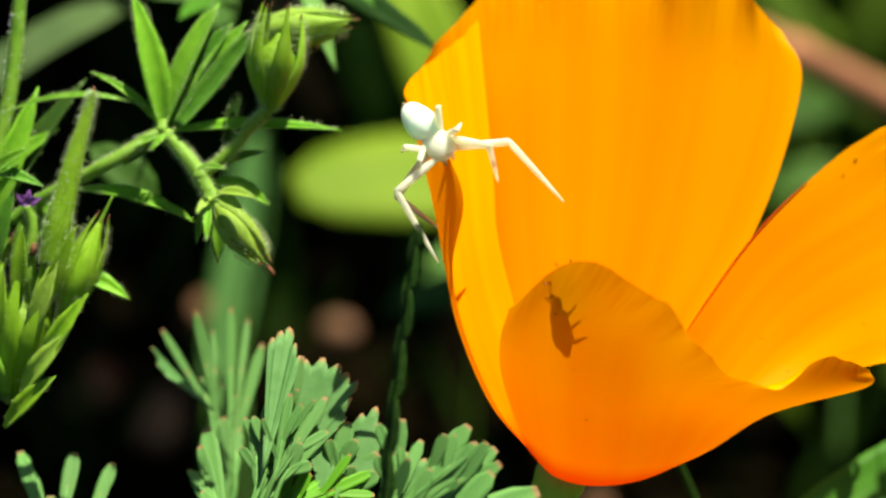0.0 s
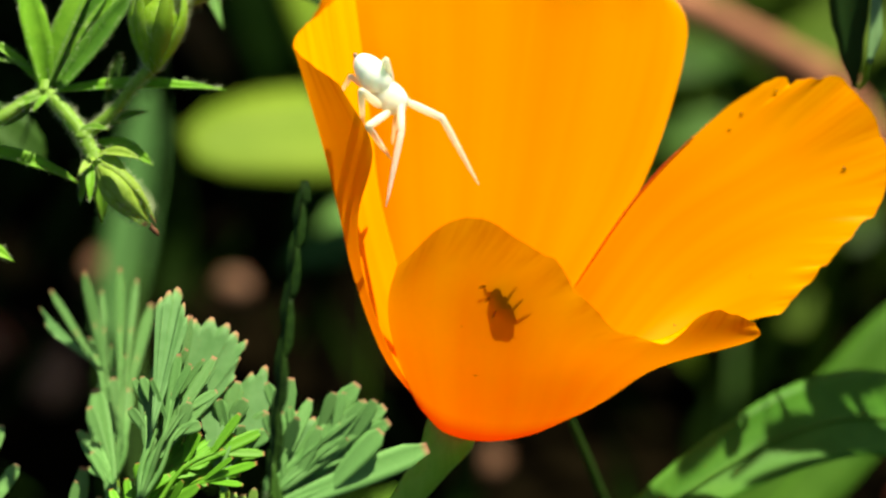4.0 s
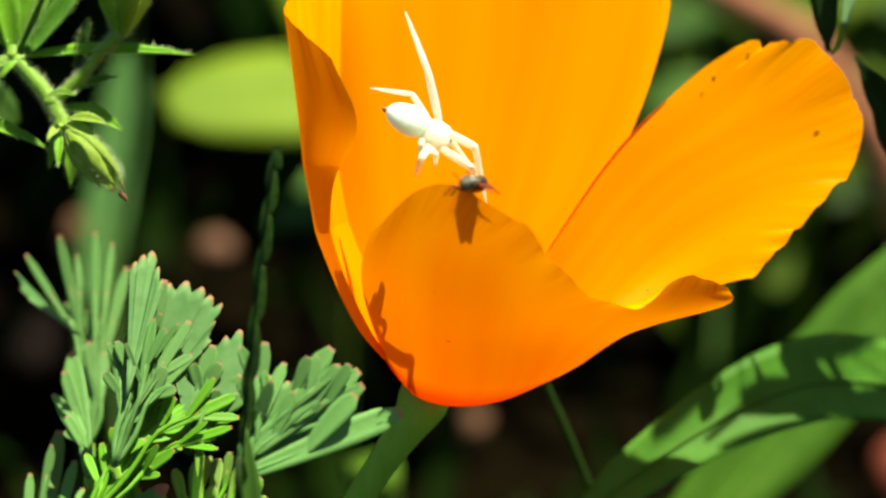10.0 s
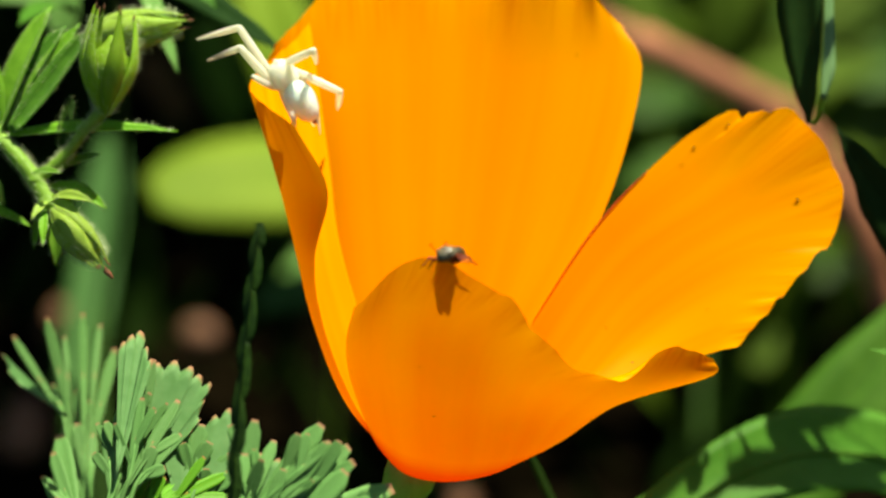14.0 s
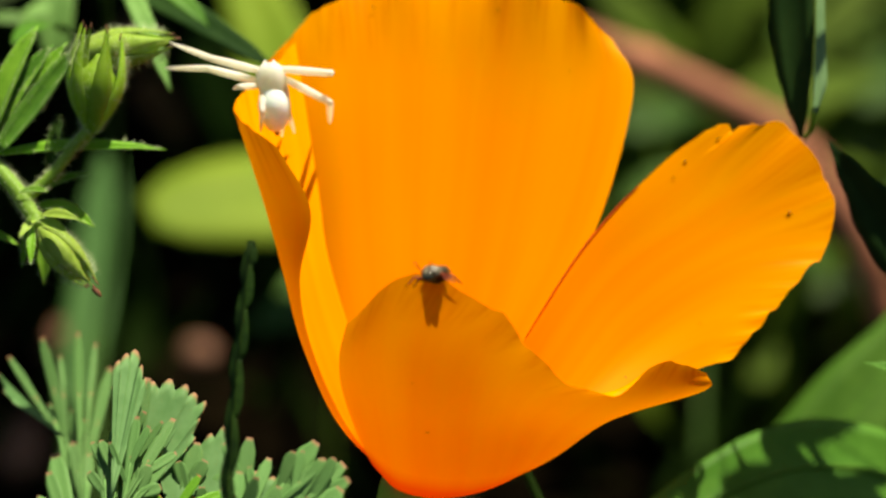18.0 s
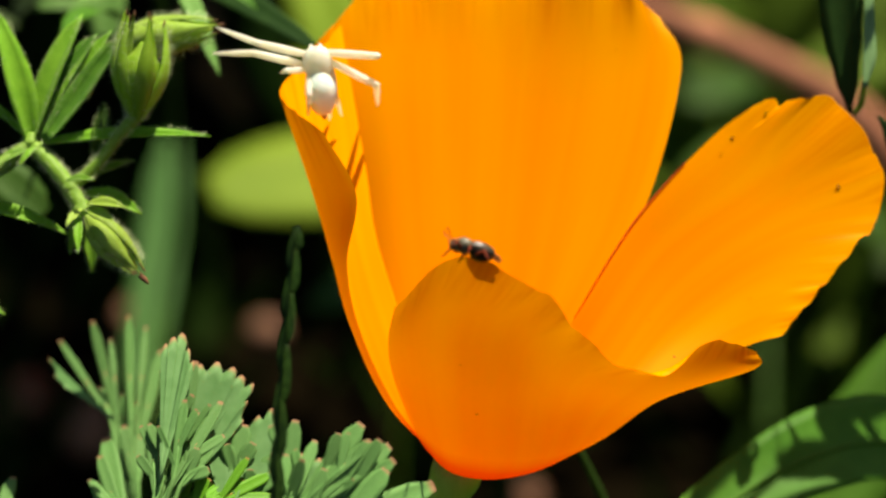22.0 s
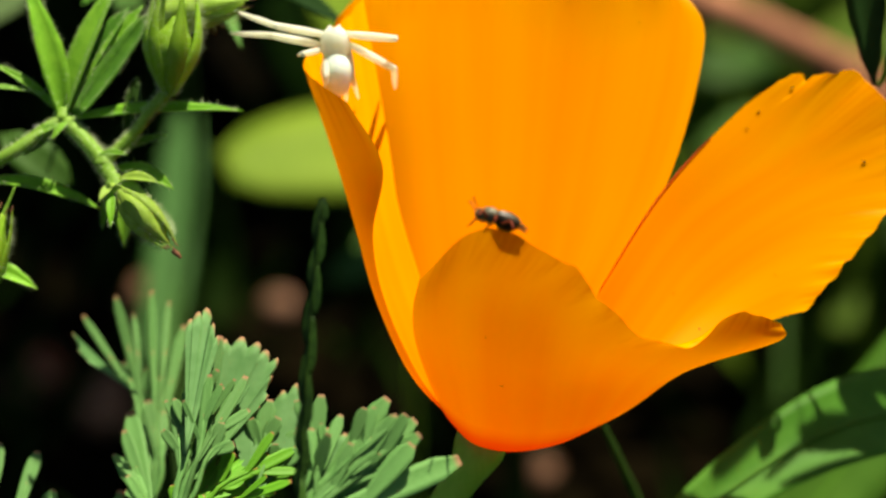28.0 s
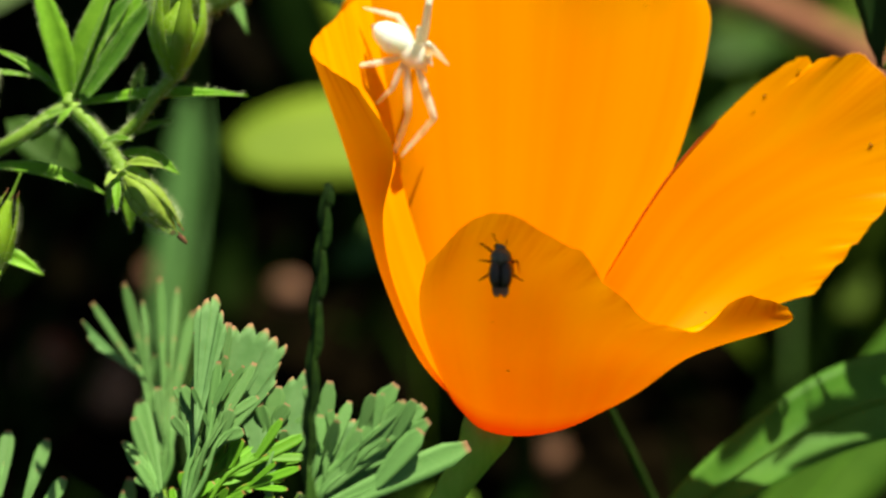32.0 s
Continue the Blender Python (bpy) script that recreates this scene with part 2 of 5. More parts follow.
def sheet(rows, nu, nv, origin, rim=None, bm=None, deep=0.0, first=0, last=None):
    """A smooth sheet through a net of points (rows from base to rim), with UVs; rim(u) shifts points along v near the rim;
    first and last: the stretch of its nv steps that is made."""
    last = last or nv
    bm = bm or bmesh.new()
    uv = bm.loops.layers.uv.verify()
    cols = list(zip(*rows))
    net = []
    for j in range(nv + 1):
        v = j / nv
        line = [spline(c, v) for c in cols]
        net.append([spline(line, i / nu) for i in range(nu + 1)])
    if rim:
        for j in range(nv + 1):
            v = j / nv
            k = max(0.0, (v - 0.55) / 0.45) ** 5
            for i in range(nu + 1):
                net[j][i] = net[j][i] + rim(i / nu) * k
    vs = [[bm.verts.new(p - origin) for p in line] if first <= j <= last else None for j, line in enumerate(net)]
    for j in range(first, last):
        for i in range(nu):
            f = bm.faces.new((vs[j][i], vs[j][i + 1], vs[j + 1][i + 1], vs[j + 1][i]))
            for loop, (a, b) in zip(f.loops, ((i, j), (i + 1, j), (i + 1, j + 1), (i, j + 1))):
                loop[uv].uv = (a / nu, max(0.0, b / nv - deep * (1 - b / nv) ** 2))
    return bm


def tube(points, radii, origin, around=10, steps=None, bm=None, flat=1.0):
    """A round limb through points, with the radii spread along it and closed ends."""
    bm = bm or bmesh.new()
    steps = steps or max(4, 4 * (len(points) - 1))
    ring0 = None
    side = None
    for k in range(steps + 1):
        t = k / steps
        p = spline(points, t)
        d = (spline(points, min(1, t + 0.01)) - spline(points, max(0, t - 0.01))).normalized()
        if side is None:
            side = d.orthogonal().normalized()
        side = (side - d * side.dot(d)).normalized()
        up = d.cross(side)
        x = t * (len(radii) - 1)
        i = min(int(x), len(radii) - 2)
        r = radii[i] + (radii[i + 1] - radii[i]) * (x - i)
        ring = [bm.verts.new(p + (side * math.cos(g) + up * math.sin(g) * flat) * r - origin) for g in (2 * math.pi * q / around for q in range(around))]
        if ring0:
            for q in range(around):
                bm.faces.new((ring0[q], ring0[(q + 1) % around], ring[(q + 1) % around], ring[q]))
        else:
            bm.faces.new(ring[::-1])
        ring0 = ring
    bm.faces.new(ring0)
    return bm


def blade(base, tip, width, normal, origin, bend=0.0, fold=0.15, shape=(0.35, 0.9, 1.0, 0.75, 0.4, 0.06), thick=0.12, steps=12, bm=None, twist=0.0):
    """A leaf blade with thickness from base to tip: width in metres, bent towards its normal, folded along the midrib."""
    bm = bm or bmesh.new()
    along = tip - base
    length = along.length
    d = along.normalized()
    n = (normal - d * normal.dot(d)).normalized()
    grid = []
    for j in range(steps + 1):
        t = j / steps
        x = t * (len(shape) - 1)
        i = min(int(x), len(shape) - 2)
        f = x - i
        f = f * f * (3 - 2 * f)
        half = width / 2 * (shape[i] * (1 - f) + shape[i + 1] * f)
        nn = Matrix.Rotation(twist * t, 3, d) @ n
        s = d.cross(nn)
        c = base + along * t + nn * (bend * length * 4 * t * (1 - t)) - origin
        row = []
        for q in (-1, -0.5, 0, 0.5, 1):
            row.append(c + s * half * q + nn * (abs(q) ** 1.5 * half * fold * 2))
        grid.append((row, nn, half))
    top = [[bm.verts.new(p + nn * (0.5 * thick * half)) for p in row] for row, nn, half in grid]
    low = [[bm.verts.new(p - nn * (0.5 * thick * half)) for p in row] for row, nn, half in grid]
    for j in range(steps):
        for q in range(4):
            bm.faces.new((top[j][q], top[j][q + 1], top[j + 1][q + 1], top[j + 1][q]))
            bm.faces.new((low[j][q + 1], low[j][q], low[j + 1][q], low[j + 1][q + 1]))
        for q, e in ((0, 1), (4, -1)):
            a, b, c2, e2 = top[j][q], top[j + 1][q], low[j + 1][q], low[j][q]
            bm.faces.new((a, b, c2, e2) if e > 0 else (e2, c2, b, a))
    for j in (0, steps):
        for q in range(4):
            fs = (top[j][q], low[j][q], low[j][q + 1], top[j][q + 1])
            bm.faces.new(fs if j == 0 else fs[::-1])
    return bm


def ribbon(line, width, normal, origin, fold=0.15, shape=(0.25, 0.75, 1.0, 0.98, 0.72, 0.05), thick=0.05, steps=30, lift=0.0):
    """A leaf blade that follows a curve, folded along its midrib; lift curls one edge up."""
    bm = bmesh.new()
    layers = ([], [])
    for j in range(steps + 1):
        t = j / steps
        p = spline(line, t)
        d = (spline(line, min(1, t + 0.02)) - spline(line, max(0, t - 0.02))).normalized()
        n = (normal - d * normal.dot(d)).normalized()
        s = d.cross(n)
        x = t * (len(shape) - 1)
        i = min(int(x), len(shape) - 2)
        f = x - i
        half = width / 2 * (shape[i] * (1 - f) + shape[i + 1] * f)
        for layer, e in zip(layers, (1, -1)):
            layer.append([bm.verts.new(p - origin + s * half * q + n * half * (2 * fold * abs(q) ** 1.5 + lift * max(0, q) ** 3 + thick * e)) for q in (-1, -0.75, -0.5, -0.25, 0, 0.25, 0.5, 0.75, 1)])
    top, low = layers
    for j in range(steps):
        for q in range(8):
            bm.faces.new((top[j][q], top[j][q + 1], top[j + 1][q + 1], top[j + 1][q]))
            bm.faces.new((low[j][q + 1], low[j][q], low[j + 1][q], low[j + 1][q + 1]))
        bm.faces.new((top[j][0], top[j + 1][0], low[j + 1][0], low[j][0]))
        bm.faces.new((low[j][8], low[j + 1][8], top[j + 1][8], top[j][8]))
    return bm


def fan(apex, tips, normal, origin, notch=0.93, cup=0.005, thick=0.00012, seed=0):
    """A webbed leaf blade: spreads from its apex to a toothed edge through the tips."""
    bm = bmesh.new()
    uv = bm.loops.layers.uv.verify()
    edge = []
    for k, tip in enumerate(tips):
        if k:
            edge.append((apex + ((tips[k - 1] + tip) / 2 - apex) * notch, 0.93))
        prev, nxt = tips[max(0, k - 1)], tips[min(len(tips) - 1, k + 1)]
        across = (nxt - prev).normalized() * (tip - apex).length * 0.035
        back = (tip - apex) * 0.035
        edge += [(tip - across - back, 0.97), (tip - across * 0.4, 1.0), (tip + across * 0.4, 1.0), (tip + across - back, 0.97)]
    rows = 9
    grids = ([], [])
    for i, (e, ev) in enumerate(edge):
        d = e - apex
        ripple = noise.noise(Vector((i * 0.11, seed, 0))) * 0.07 + cup * (i % 5 == 4) 
        for grid, side in zip(grids, (1, -1)):
            grid.append([bm.verts.new(apex + d * (0.06 + 0.94 * j / rows) + normal * (d.length * ripple * (j / rows) ** 1.3 + thick * side) - origin) for j in range(rows + 1)])
    for grid, side in zip(grids, (1, -1)):
        for i in range(len(edge) - 1):
            for j in range(rows):
                q = (grid[i][j], grid[i + 1][j], grid[i + 1][j + 1], grid[i][j + 1])
                f = bm.faces.new(q if side > 0 else q[::-1])
                for loop in f.loops:
                    jj = j + (loop.vert in (grid[i][j + 1], grid[i + 1][j + 1]))
                    ii = i + (loop.vert in (grid[i + 1][j], grid[i + 1][j + 1]))
                    loop[uv].uv = (i / len(edge), jj / rows * edge[ii][1])
    a, b = grids
    for i in range(len(edge) - 1):
        f = bm.faces.new((a[i][rows], a[i + 1][rows], b[i + 1][rows], b[i][rows]))
        for loop in f.loops:
            loop[uv].uv = (0.5, 1.0)
    return bm


# ---- ground ----
def ground():
    bm = bmesh.new()
    n = 90
    grid = []
    for j in range(n + 1):
        line = []
        for i in range(n + 1):
            x, y = (2 * i / n - 1), (2 * j / n - 1)
            x, y = x * abs(x) ** 5 * 150 + x * 0.9, y * abs(y) ** 5 * 150 + y * 0.9 + 0.4
            z = noise.fractal(Vector((x * 9, y * 9, 0)), 1.0, 2.0, 3) * 0.012 - 0.012
            line.append(bm.verts.new((x, y, z)))
        grid.append(line)
    for j in range(n):
        for i in range(n):
            bm.faces.new((grid[j][i], grid[j][i + 1], grid[j + 1][i + 1], grid[j + 1][i]))
    tagged(new("ground", mesh_of("ground", bm, SOIL)), "crumbly garden soil coloured near-black for the shade of weeds", "ground", kind="structure")


ground()


# ---- the poppy ----
BASE = at(705, 750, 0)
poppy = thing("poppy", Vector((BASE.x - 0.028, BASE.y + 0.01, 0)), "open orange poppy flower on a smooth green stalk", "flower")


def net(rows, depth=1.0):
    return [[at(a, b, w * depth) for a, b, w in row] for row in rows]


def ragged(seed, size, bumps=(), ripple=0.0):
    def shift(u):
        wave = noise.fractal(Vector((u * 5, seed + 4, 0)), 1.0, 2.0, 3) * ripple * UNIT * min(1.0, 6 * u, 6 - 6 * u)
        x = noise.fractal(Vector((u * 9, seed, 0)), 1.0, 2.0, 4) * size
        x += sum(h * math.exp(-((u - c) / s) ** 2) for c, h, s in bumps)
        return RISE * (x * UNIT * min(1.0, 6 * u, 6 - 6 * u) if size < 10 else x * UNIT) + AHEAD * wave
    return shift


SPECKS = {"orange petal spread sideways with a notched rim": ((0.06, 0.80, 4), (0.08, 0.74, 3), (0.46, 0.90, 5), (0.075, 0.94, 4), (0.5, 0.42, 2), (0.8, 0.7, 2)),
          "broad upright orange petal with fine streaks": ((0.62, 0.93, 3), (0.35, 0.95, 3), (0.8, 0.8, 2)),
          "cupped orange petal glowing with light from within": ((0.72, 0.97, 3), (0.35, 0.45, 3), (0.3, 0.6, 2))}


FOLDS = (0, 28, 40, 60)
folds = []


def build_poppy():
    back = net([
        [(698, 750, 1), (712, 756, 2), (730, 758, 3), (750, 758, 2), (765, 754, 1)],
        [(600, 600, 13), (660, 570, 13), (740, 552, 14), (830, 545, 12), (908, 532, 6)],
        [(505, 330, 25), (620, 310, 21), (760, 300, 22), (910, 310, 19), (1046, 318, 13)],
        [(450, 85, 24), (600, 62, 24.5), (780, 52, 27), (970, 62, 24), (1122, 66, 21)],
        [(474, 0, 23), (588, -106, 26), (790, -146, 29), (985, -112, 26), (1088, -28, 25)]], 0.65)
    right = net([
        [(755, 757, 2), (765, 760, 2), (770, 762, 1), (765, 764, -1), (755, 764, -3)],
        [(896, 545, 3), (928, 580, 4), (955, 630, 3), (960, 670, 1), (960, 700, -3)],
        [(1042, 333, 8), (1082, 385, 9), (1105, 460, 8.5), (1110, 540, 7), (1110, 610, 3.5)],
        [(1178, 198, 12), (1248, 270, 12), (1285, 350, 11), (1270, 450, 9), (1225, 566, 6)],
        [(1258, 144, 13), (1400, 140, 13), (1482, 292, 11.5), (1392, 436, 8.5), (1285, 548, 5.5)]], 0.8)
    front = net([
        [(676, 748, -1), (690, 756, -2), (712, 762, -3), (735, 766, -3), (755, 764, -2), (765, 762, -1)],
        [(640, 705, -4), (690, 752, -9), (765, 772, -12), (850, 765, -11), (915, 738, -7), (940, 725, -3)],
        [(600, 600, -9), (672, 620, -19), (775, 640, -23), (905, 660, -21), (1010, 668, -15), (1070, 648, -8)],
        [(592, 530, -15), (668, 500, -27), (800, 520, -31), (945, 610, -27), (1110, 614, -20), (1236, 599, -15)],
        [(606, 470, -21), (715, 391, -36), (868, 452, -38), (1000, 582, -30), (1165, 550, -22), (1242, 568, -17)]])
    left = net([
        [(705, 746, 1), (692, 744, 0), (682, 742, -2), (676, 742, -3)],
        [(662, 640, 3), (628, 640, -1), (592, 640, -4), (606, 640, -7)],
        [(614, 480, 6), (574, 490, 0), (535, 500, -6), (553, 505, -10)],
        [(578, 340, 7), (543, 360, 1), (506, 380, -5), (538, 385, -13)],
        [(564, 220, 10), (520, 220, 4), (474, 250, -3), (562, 262, -15)],
        [(530, -36, 15), (484, 12, 9), (423, 80, 0), (505, 150, -10)]])
    made = {}
    for name, rows, nu, nv, rim, label in (
            ("petal", back, 130, 60, ragged(1.7, 9.9, ((0.44, -14, 0.008), (0.66, -9, 0.012), (0.78, -5, 0.006)), 22), "broad upright orange petal with fine streaks"),
            ("petal", right, 150, 60, ragged(5.1, 16, ((0.082, -26, 0.009), (0.40, -9, 0.012), (0.62, -9, 0.02), (0.83, 9, 0.03)), 10), "orange petal spread sideways with a notched rim"),
            ("petal", front, 140, 60, ragged(8.4, 9.9, ((0.70, -28, 0.06), (0.32, -3, 0.018), (0.42, 8, 0.018), (0.475, -8, 0.014), (0.55, 6, 0.018), (0.13, 7, 0.03))), "cupped orange petal glowing with light from within")):
        made[label] = part(name, sheet(rows, nu, nv, BASE, rim, deep=0.28 if rows is front else 0.0), PETAL, poppy, label)
        made[label].location = BASE - poppy.location
        for u, v, r in SPECKS.get(label, ()):
            cols = list(zip(*rows))
            line = [spline(c, v) for c in cols]
            p, q = spline(line, u), spline(line, u + 0.02)
            bm = bmesh.new()
            bmesh.ops.create_icosphere(bm, subdivisions=1, radius=r * 0.6 * UNIT, matrix=Matrix.Diagonal((1.6, 0.35, 0.8, 1)))
            speck = part("speck", bm, BROWN_TIP, made[label])
            speck.location = p - BASE - AHEAD * 0.0001
            speck.rotation_euler = (radians(30), radians(50 * u), 0)
    # the rolled edge where one petal lies on the next, overlap shadow painted in its red
    side = made["orange petal spread sideways with a notched rim"]
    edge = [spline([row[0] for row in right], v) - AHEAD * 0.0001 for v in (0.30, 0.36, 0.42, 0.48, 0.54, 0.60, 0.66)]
    part("petal_edge", tube(edge, [0.6 * UNIT, 1.3 * UNIT, 1.5 * UNIT, 1.7 * UNIT, 1.8 * UNIT, 1.5 * UNIT, 0.6 * UNIT], BASE, 6, 30), EDGE, side, "thin deep red petal edge with its overlap shadow painted in")
    whole = mesh_of("petal", sheet(left, 50, 60, BASE, ragged(3.3, 8)), PETAL)
    normals = [v.normal.copy() for v in whole.vertices]
    bpy.data.meshes.remove(whole)
    for first, last in zip(FOLDS, FOLDS[1:]):
        strip = part("petal_fold", sheet(left, 50, 60, BASE, ragged(3.3, 8), first=first, last=last), PETAL, poppy, "orange petal bent over along its edge")
        strip.data.normals_split_custom_set_from_vertices(normals[first * 51:(last + 1) * 51])
        strip.location = BASE - poppy.location
        folds.append((strip, spline([row[2] for row in left], first / 60) - BASE))
    foot = [at(712, 742, 0), at(700, 775, -1), at(676, 815, -1), at(630, 880, 0), at(570, 980, 3), at(510, 1130, 8), at(450, 1330, 18), at(405, 1700, 36)]
    foot.append(Vector((poppy.location.x + 0.006, poppy.location.y - 0.003, 0.08)))
    foot.append(Vector((poppy.location.x, poppy.location.y, -0.012)))
    part("stalk", tube(foot, [46 * UNIT, 46 * UNIT, 34 * UNIT, 27 * UNIT, 25 * UNIT, 24 * UNIT, 24 * UNIT, 25 * UNIT, 26 * UNIT, 30 * UNIT], poppy.location, 16, 48), STEM, poppy)
    rim = [at(712 + 44 * math.cos(g), 748 + 13 * math.sin(g), 2.4 * -math.sin(g)) for g in (k * math.pi / 8 for k in range(17))]
    part("collar", tube(rim, [4 * UNIT] * 3, poppy.location, 6, 32), skin("red collar", (0.5, 0.06, 0.01), (0.7, 0.12, 0.01), 900, 0.5, 0.2), poppy, "reddish rim below the petals")
    return made


petals = build_poppy()


# ---- finely cut poppy leaves ----
def lobe_mesh():
    """One blunt lobe, a metre long and wide, to be scaled: shallow trough, rounded end."""
    bm = blade(Vector((0, 0, 0)), Vector((0, 1, 0)), 1.0, Vector((0, 0, 1)), Vector((0, 0, 0)), 0.02, 0.08,
               (0.46, 0.64, 0.80, 0.92, 1.0, 0.94, 0.40), 0.14, 14)
    return bm


SPROUT = mesh_of("lobe", lobe_mesh(), skin("pale young lobe", (0.19, 0.40, 0.06), (0.30, 0.54, 0.11), 700, 0.5, 0.4, bump=0.1, tip=(0.55, 0.35, 0.2)))
LOBES = [mesh_of("lobe", lobe_mesh(), m) for m in (LOBE, YOUNG)]
dice = random.Random(11)


def place_lobe(leaf, mesh, base, tip, width, face):
    d = tip - base
    y = d.normalized()
    z = (face - y * face.dot(y)).normalized()
    x = y.cross(z)
    ob = part("lobe", mesh, None, leaf)
    s = Vector((width * UNIT, d.length, width * UNIT))
    m = Matrix((x * s.x, y * s.y, z * s.z)).transposed().to_4x4()
    m.translation = base - leaf.location
    ob.matrix_basis = m
    return ob


def leaf_stalk(leaf, hub, mat):
    root = leaf.location
    mid = (root + hub) / 2 + Vector((dice.uniform(-0.01, 0.01), dice.uniform(-0.012, 0.0), 0.02))
    part("stalk", tube([root + Vector((0, 0, -0.01)), mid, hub], [18 * UNIT, 15 * UNIT, 9 * UNIT], root, 8, 14), mat, leaf)


def flat_leaf(root, node_at, lobes, w, young=False, lobe=None, sides=0, lean=0.5, label="finely cut grey-green poppy leaf with reddish lobe tips"):
    """A flat, finely cut leaf on a stalk from the soil: each lobe runs from its base to its tip and hangs on a thin rib."""
    leaf = thing("poppy_leaf", root, label, "leaf", "poppy leaves")
    hub = at(*node_at)
    leaf_stalk(leaf, hub, STEM)
    slope = lean * UNIT * 1000 / 0.65
    for a, b, a2, b2, wide in lobes:
        base = at(a, b, w + (node_at[1] - b) * slope + dice.uniform(-2, 2))
        tip = at(a2, b2, w + (node_at[1] - b2) * slope + dice.uniform(-3, 3))
        side = (tip - base).cross(AHEAD).normalized() * dice.uniform(-0.0006, 0.0006)
        part("rib", tube([hub, hub.lerp(base, 0.55) + side, base, base.lerp(tip, 0.5)], [6 * UNIT, 5 * UNIT, 4 * UNIT, 2 * UNIT], root, 6, 9), YOUNG if young else LOBE, leaf)
        face = -AHEAD + Vector((dice.uniform(-0.35, 0.5), dice.uniform(-0.2, 0.1), dice.uniform(0.3, 0.9)))
        place_lobe(leaf, lobe or LOBES[young], base, tip, wide * dice.uniform(0.94, 1.06), face)
        d = tip - base
        for k in range(sides):
            turn = Matrix.Rotation((1 if k % 2 else -1) * radians(dice.uniform(18, 34)), 3, AHEAD)
            b0 = base + d * dice.uniform(0.15, 0.5)
            face = -AHEAD * 0.7 + Vector((dice.uniform(-0.6, 0.6), dice.uniform(-0.3, 0.1), dice.uniform(0.5, 1.1)))
            place_lobe(leaf, lobe or LOBES[young], b0, b0 + turn @ d * dice.uniform(0.42, 0.6) - AHEAD * dice.uniform(0, 0.0012), wide * dice.uniform(0.6, 0.85), face)
    return leaf


def fan_on(leaf, apex, tips, seed, lean=0.5):
    slope = lean * UNIT * 1000 / 0.65
    p, pts = at(*apex), [at(a, b, w + (apex[1] - b) * slope) for a, b, w in tips]
    part("blade", fan(p, pts, (-AHEAD + Vector((0.1, 0, 0.5))).normalized(), leaf.location, seed=seed), FAN, leaf)
    for q in pts[1::3]:
        part("rib", tube([p, p.lerp(q, 0.4) - AHEAD * 0.0001, p.lerp(q, 0.7)], [3 * UNIT, 2 * UNIT, 0.8 * UNIT], leaf.location, 5, 6), FAN, leaf)


ROOT = Vector(poppy.location)
leaf = flat_leaf(ROOT + Vector((-0.012, 0, 0)), (112, 846, 20), [(89, 655, 0, 510, 14), (99, 660, 59, 477, 21), (101, 645, 90, 510, 12), (123, 685, 123, 470, 18), (133, 665, 154, 490, 13), (129, 725, 180, 533, 24), (111, 685, 109, 607, 13), (89, 660, 70, 595, 11), (101, 705, 134, 625, 15), (126, 765, 111, 665, 26), (133, 765, 139, 685, 22), (111, 785, 89, 670, 24)], 20)
fan_on(leaf, (93, 653, 20), [(-20, 543, 21), (-11, 572, 21), (6, 593, 21), (34, 607, 21)], 2)
leaf = flat_leaf(ROOT + Vector((-0.018, -0.004, 0)), (110, 906, -1), [(110, 886, 79, 685, 40), (106, 846, 67, 717, 24), (110, 866, 71, 797, 22), (125, 886, 91, 826, 18)], -1, sides=1)
leaf = flat_leaf(ROOT + Vector((-0.01, 0.012, 0)), (155, 886, -18), [(176, 765, 200, 595, 26), (189, 765, 244, 645, 24), (196, 775, 288, 628, 22), (201, 775, 265, 670, 22), (199, 765, 224, 623, 20), (211, 775, 270, 705, 28), (176, 775, 184, 640, 22), (166, 785, 162, 670, 24), (186, 806, 243, 725, 30), (201, 765, 245, 555, 22)], -18, sides=2, lean=0.4)
fan_on(leaf, (175, 765, -16), [(190, 525, -16), (205, 513, -16), (224, 505, -16), (234, 533, -16), (241, 557, -16)], 3, 0.4)
fan_on(leaf, (211, 785, -10), [(218, 571, -10), (252, 563, -10), (283, 557, -10), (312, 569, -10), (328, 583, -10), (346, 599, -10), (334, 630, -10), (326, 663, -10), (310, 685, -10)], 5, 0.3)
leaf = flat_leaf(ROOT + Vector((0.003, -0.010, 0)), (306, 866, -14), [(302, 785, 328, 670, 34), (312, 795, 354, 685, 38), (307, 816, 292, 725, 36), (322, 816, 382, 725, 36)], -14, sides=2)
fan_on(leaf, (291, 846, -13), [(262, 715, -13), (292, 685, -13), (324, 670, -13), (352, 655, -13), (380, 645, -13), (394, 685, -13), (386, 745, -13), (362, 775, -13)], 4)
leaf = flat_leaf(ROOT + Vector((0.004, -0.020, 0)), (380, 896, -36), [(394, 816, 421, 665, 26), (407, 816, 455, 702, 22), (432, 806, 539, 675, 32), (462, 786, 553, 705, 20), (467, 806, 587, 715, 30), (442, 846, 595, 741, 30), (432, 836, 534, 794, 22), (402, 861, 517, 765, 34), (394, 896, 663, 788, 44), (392, 846, 432, 735, 24), (387, 826, 402, 725, 22)], -36, sides=1, lean=0.3)
fan_on(leaf, (377, 896, -35), [(402, 735, -35), (430, 725, -35), (462, 735, -35), (497, 750, -35), (522, 776, -35), (522, 811, -35), (502, 838, -35)], 7, 0.3)
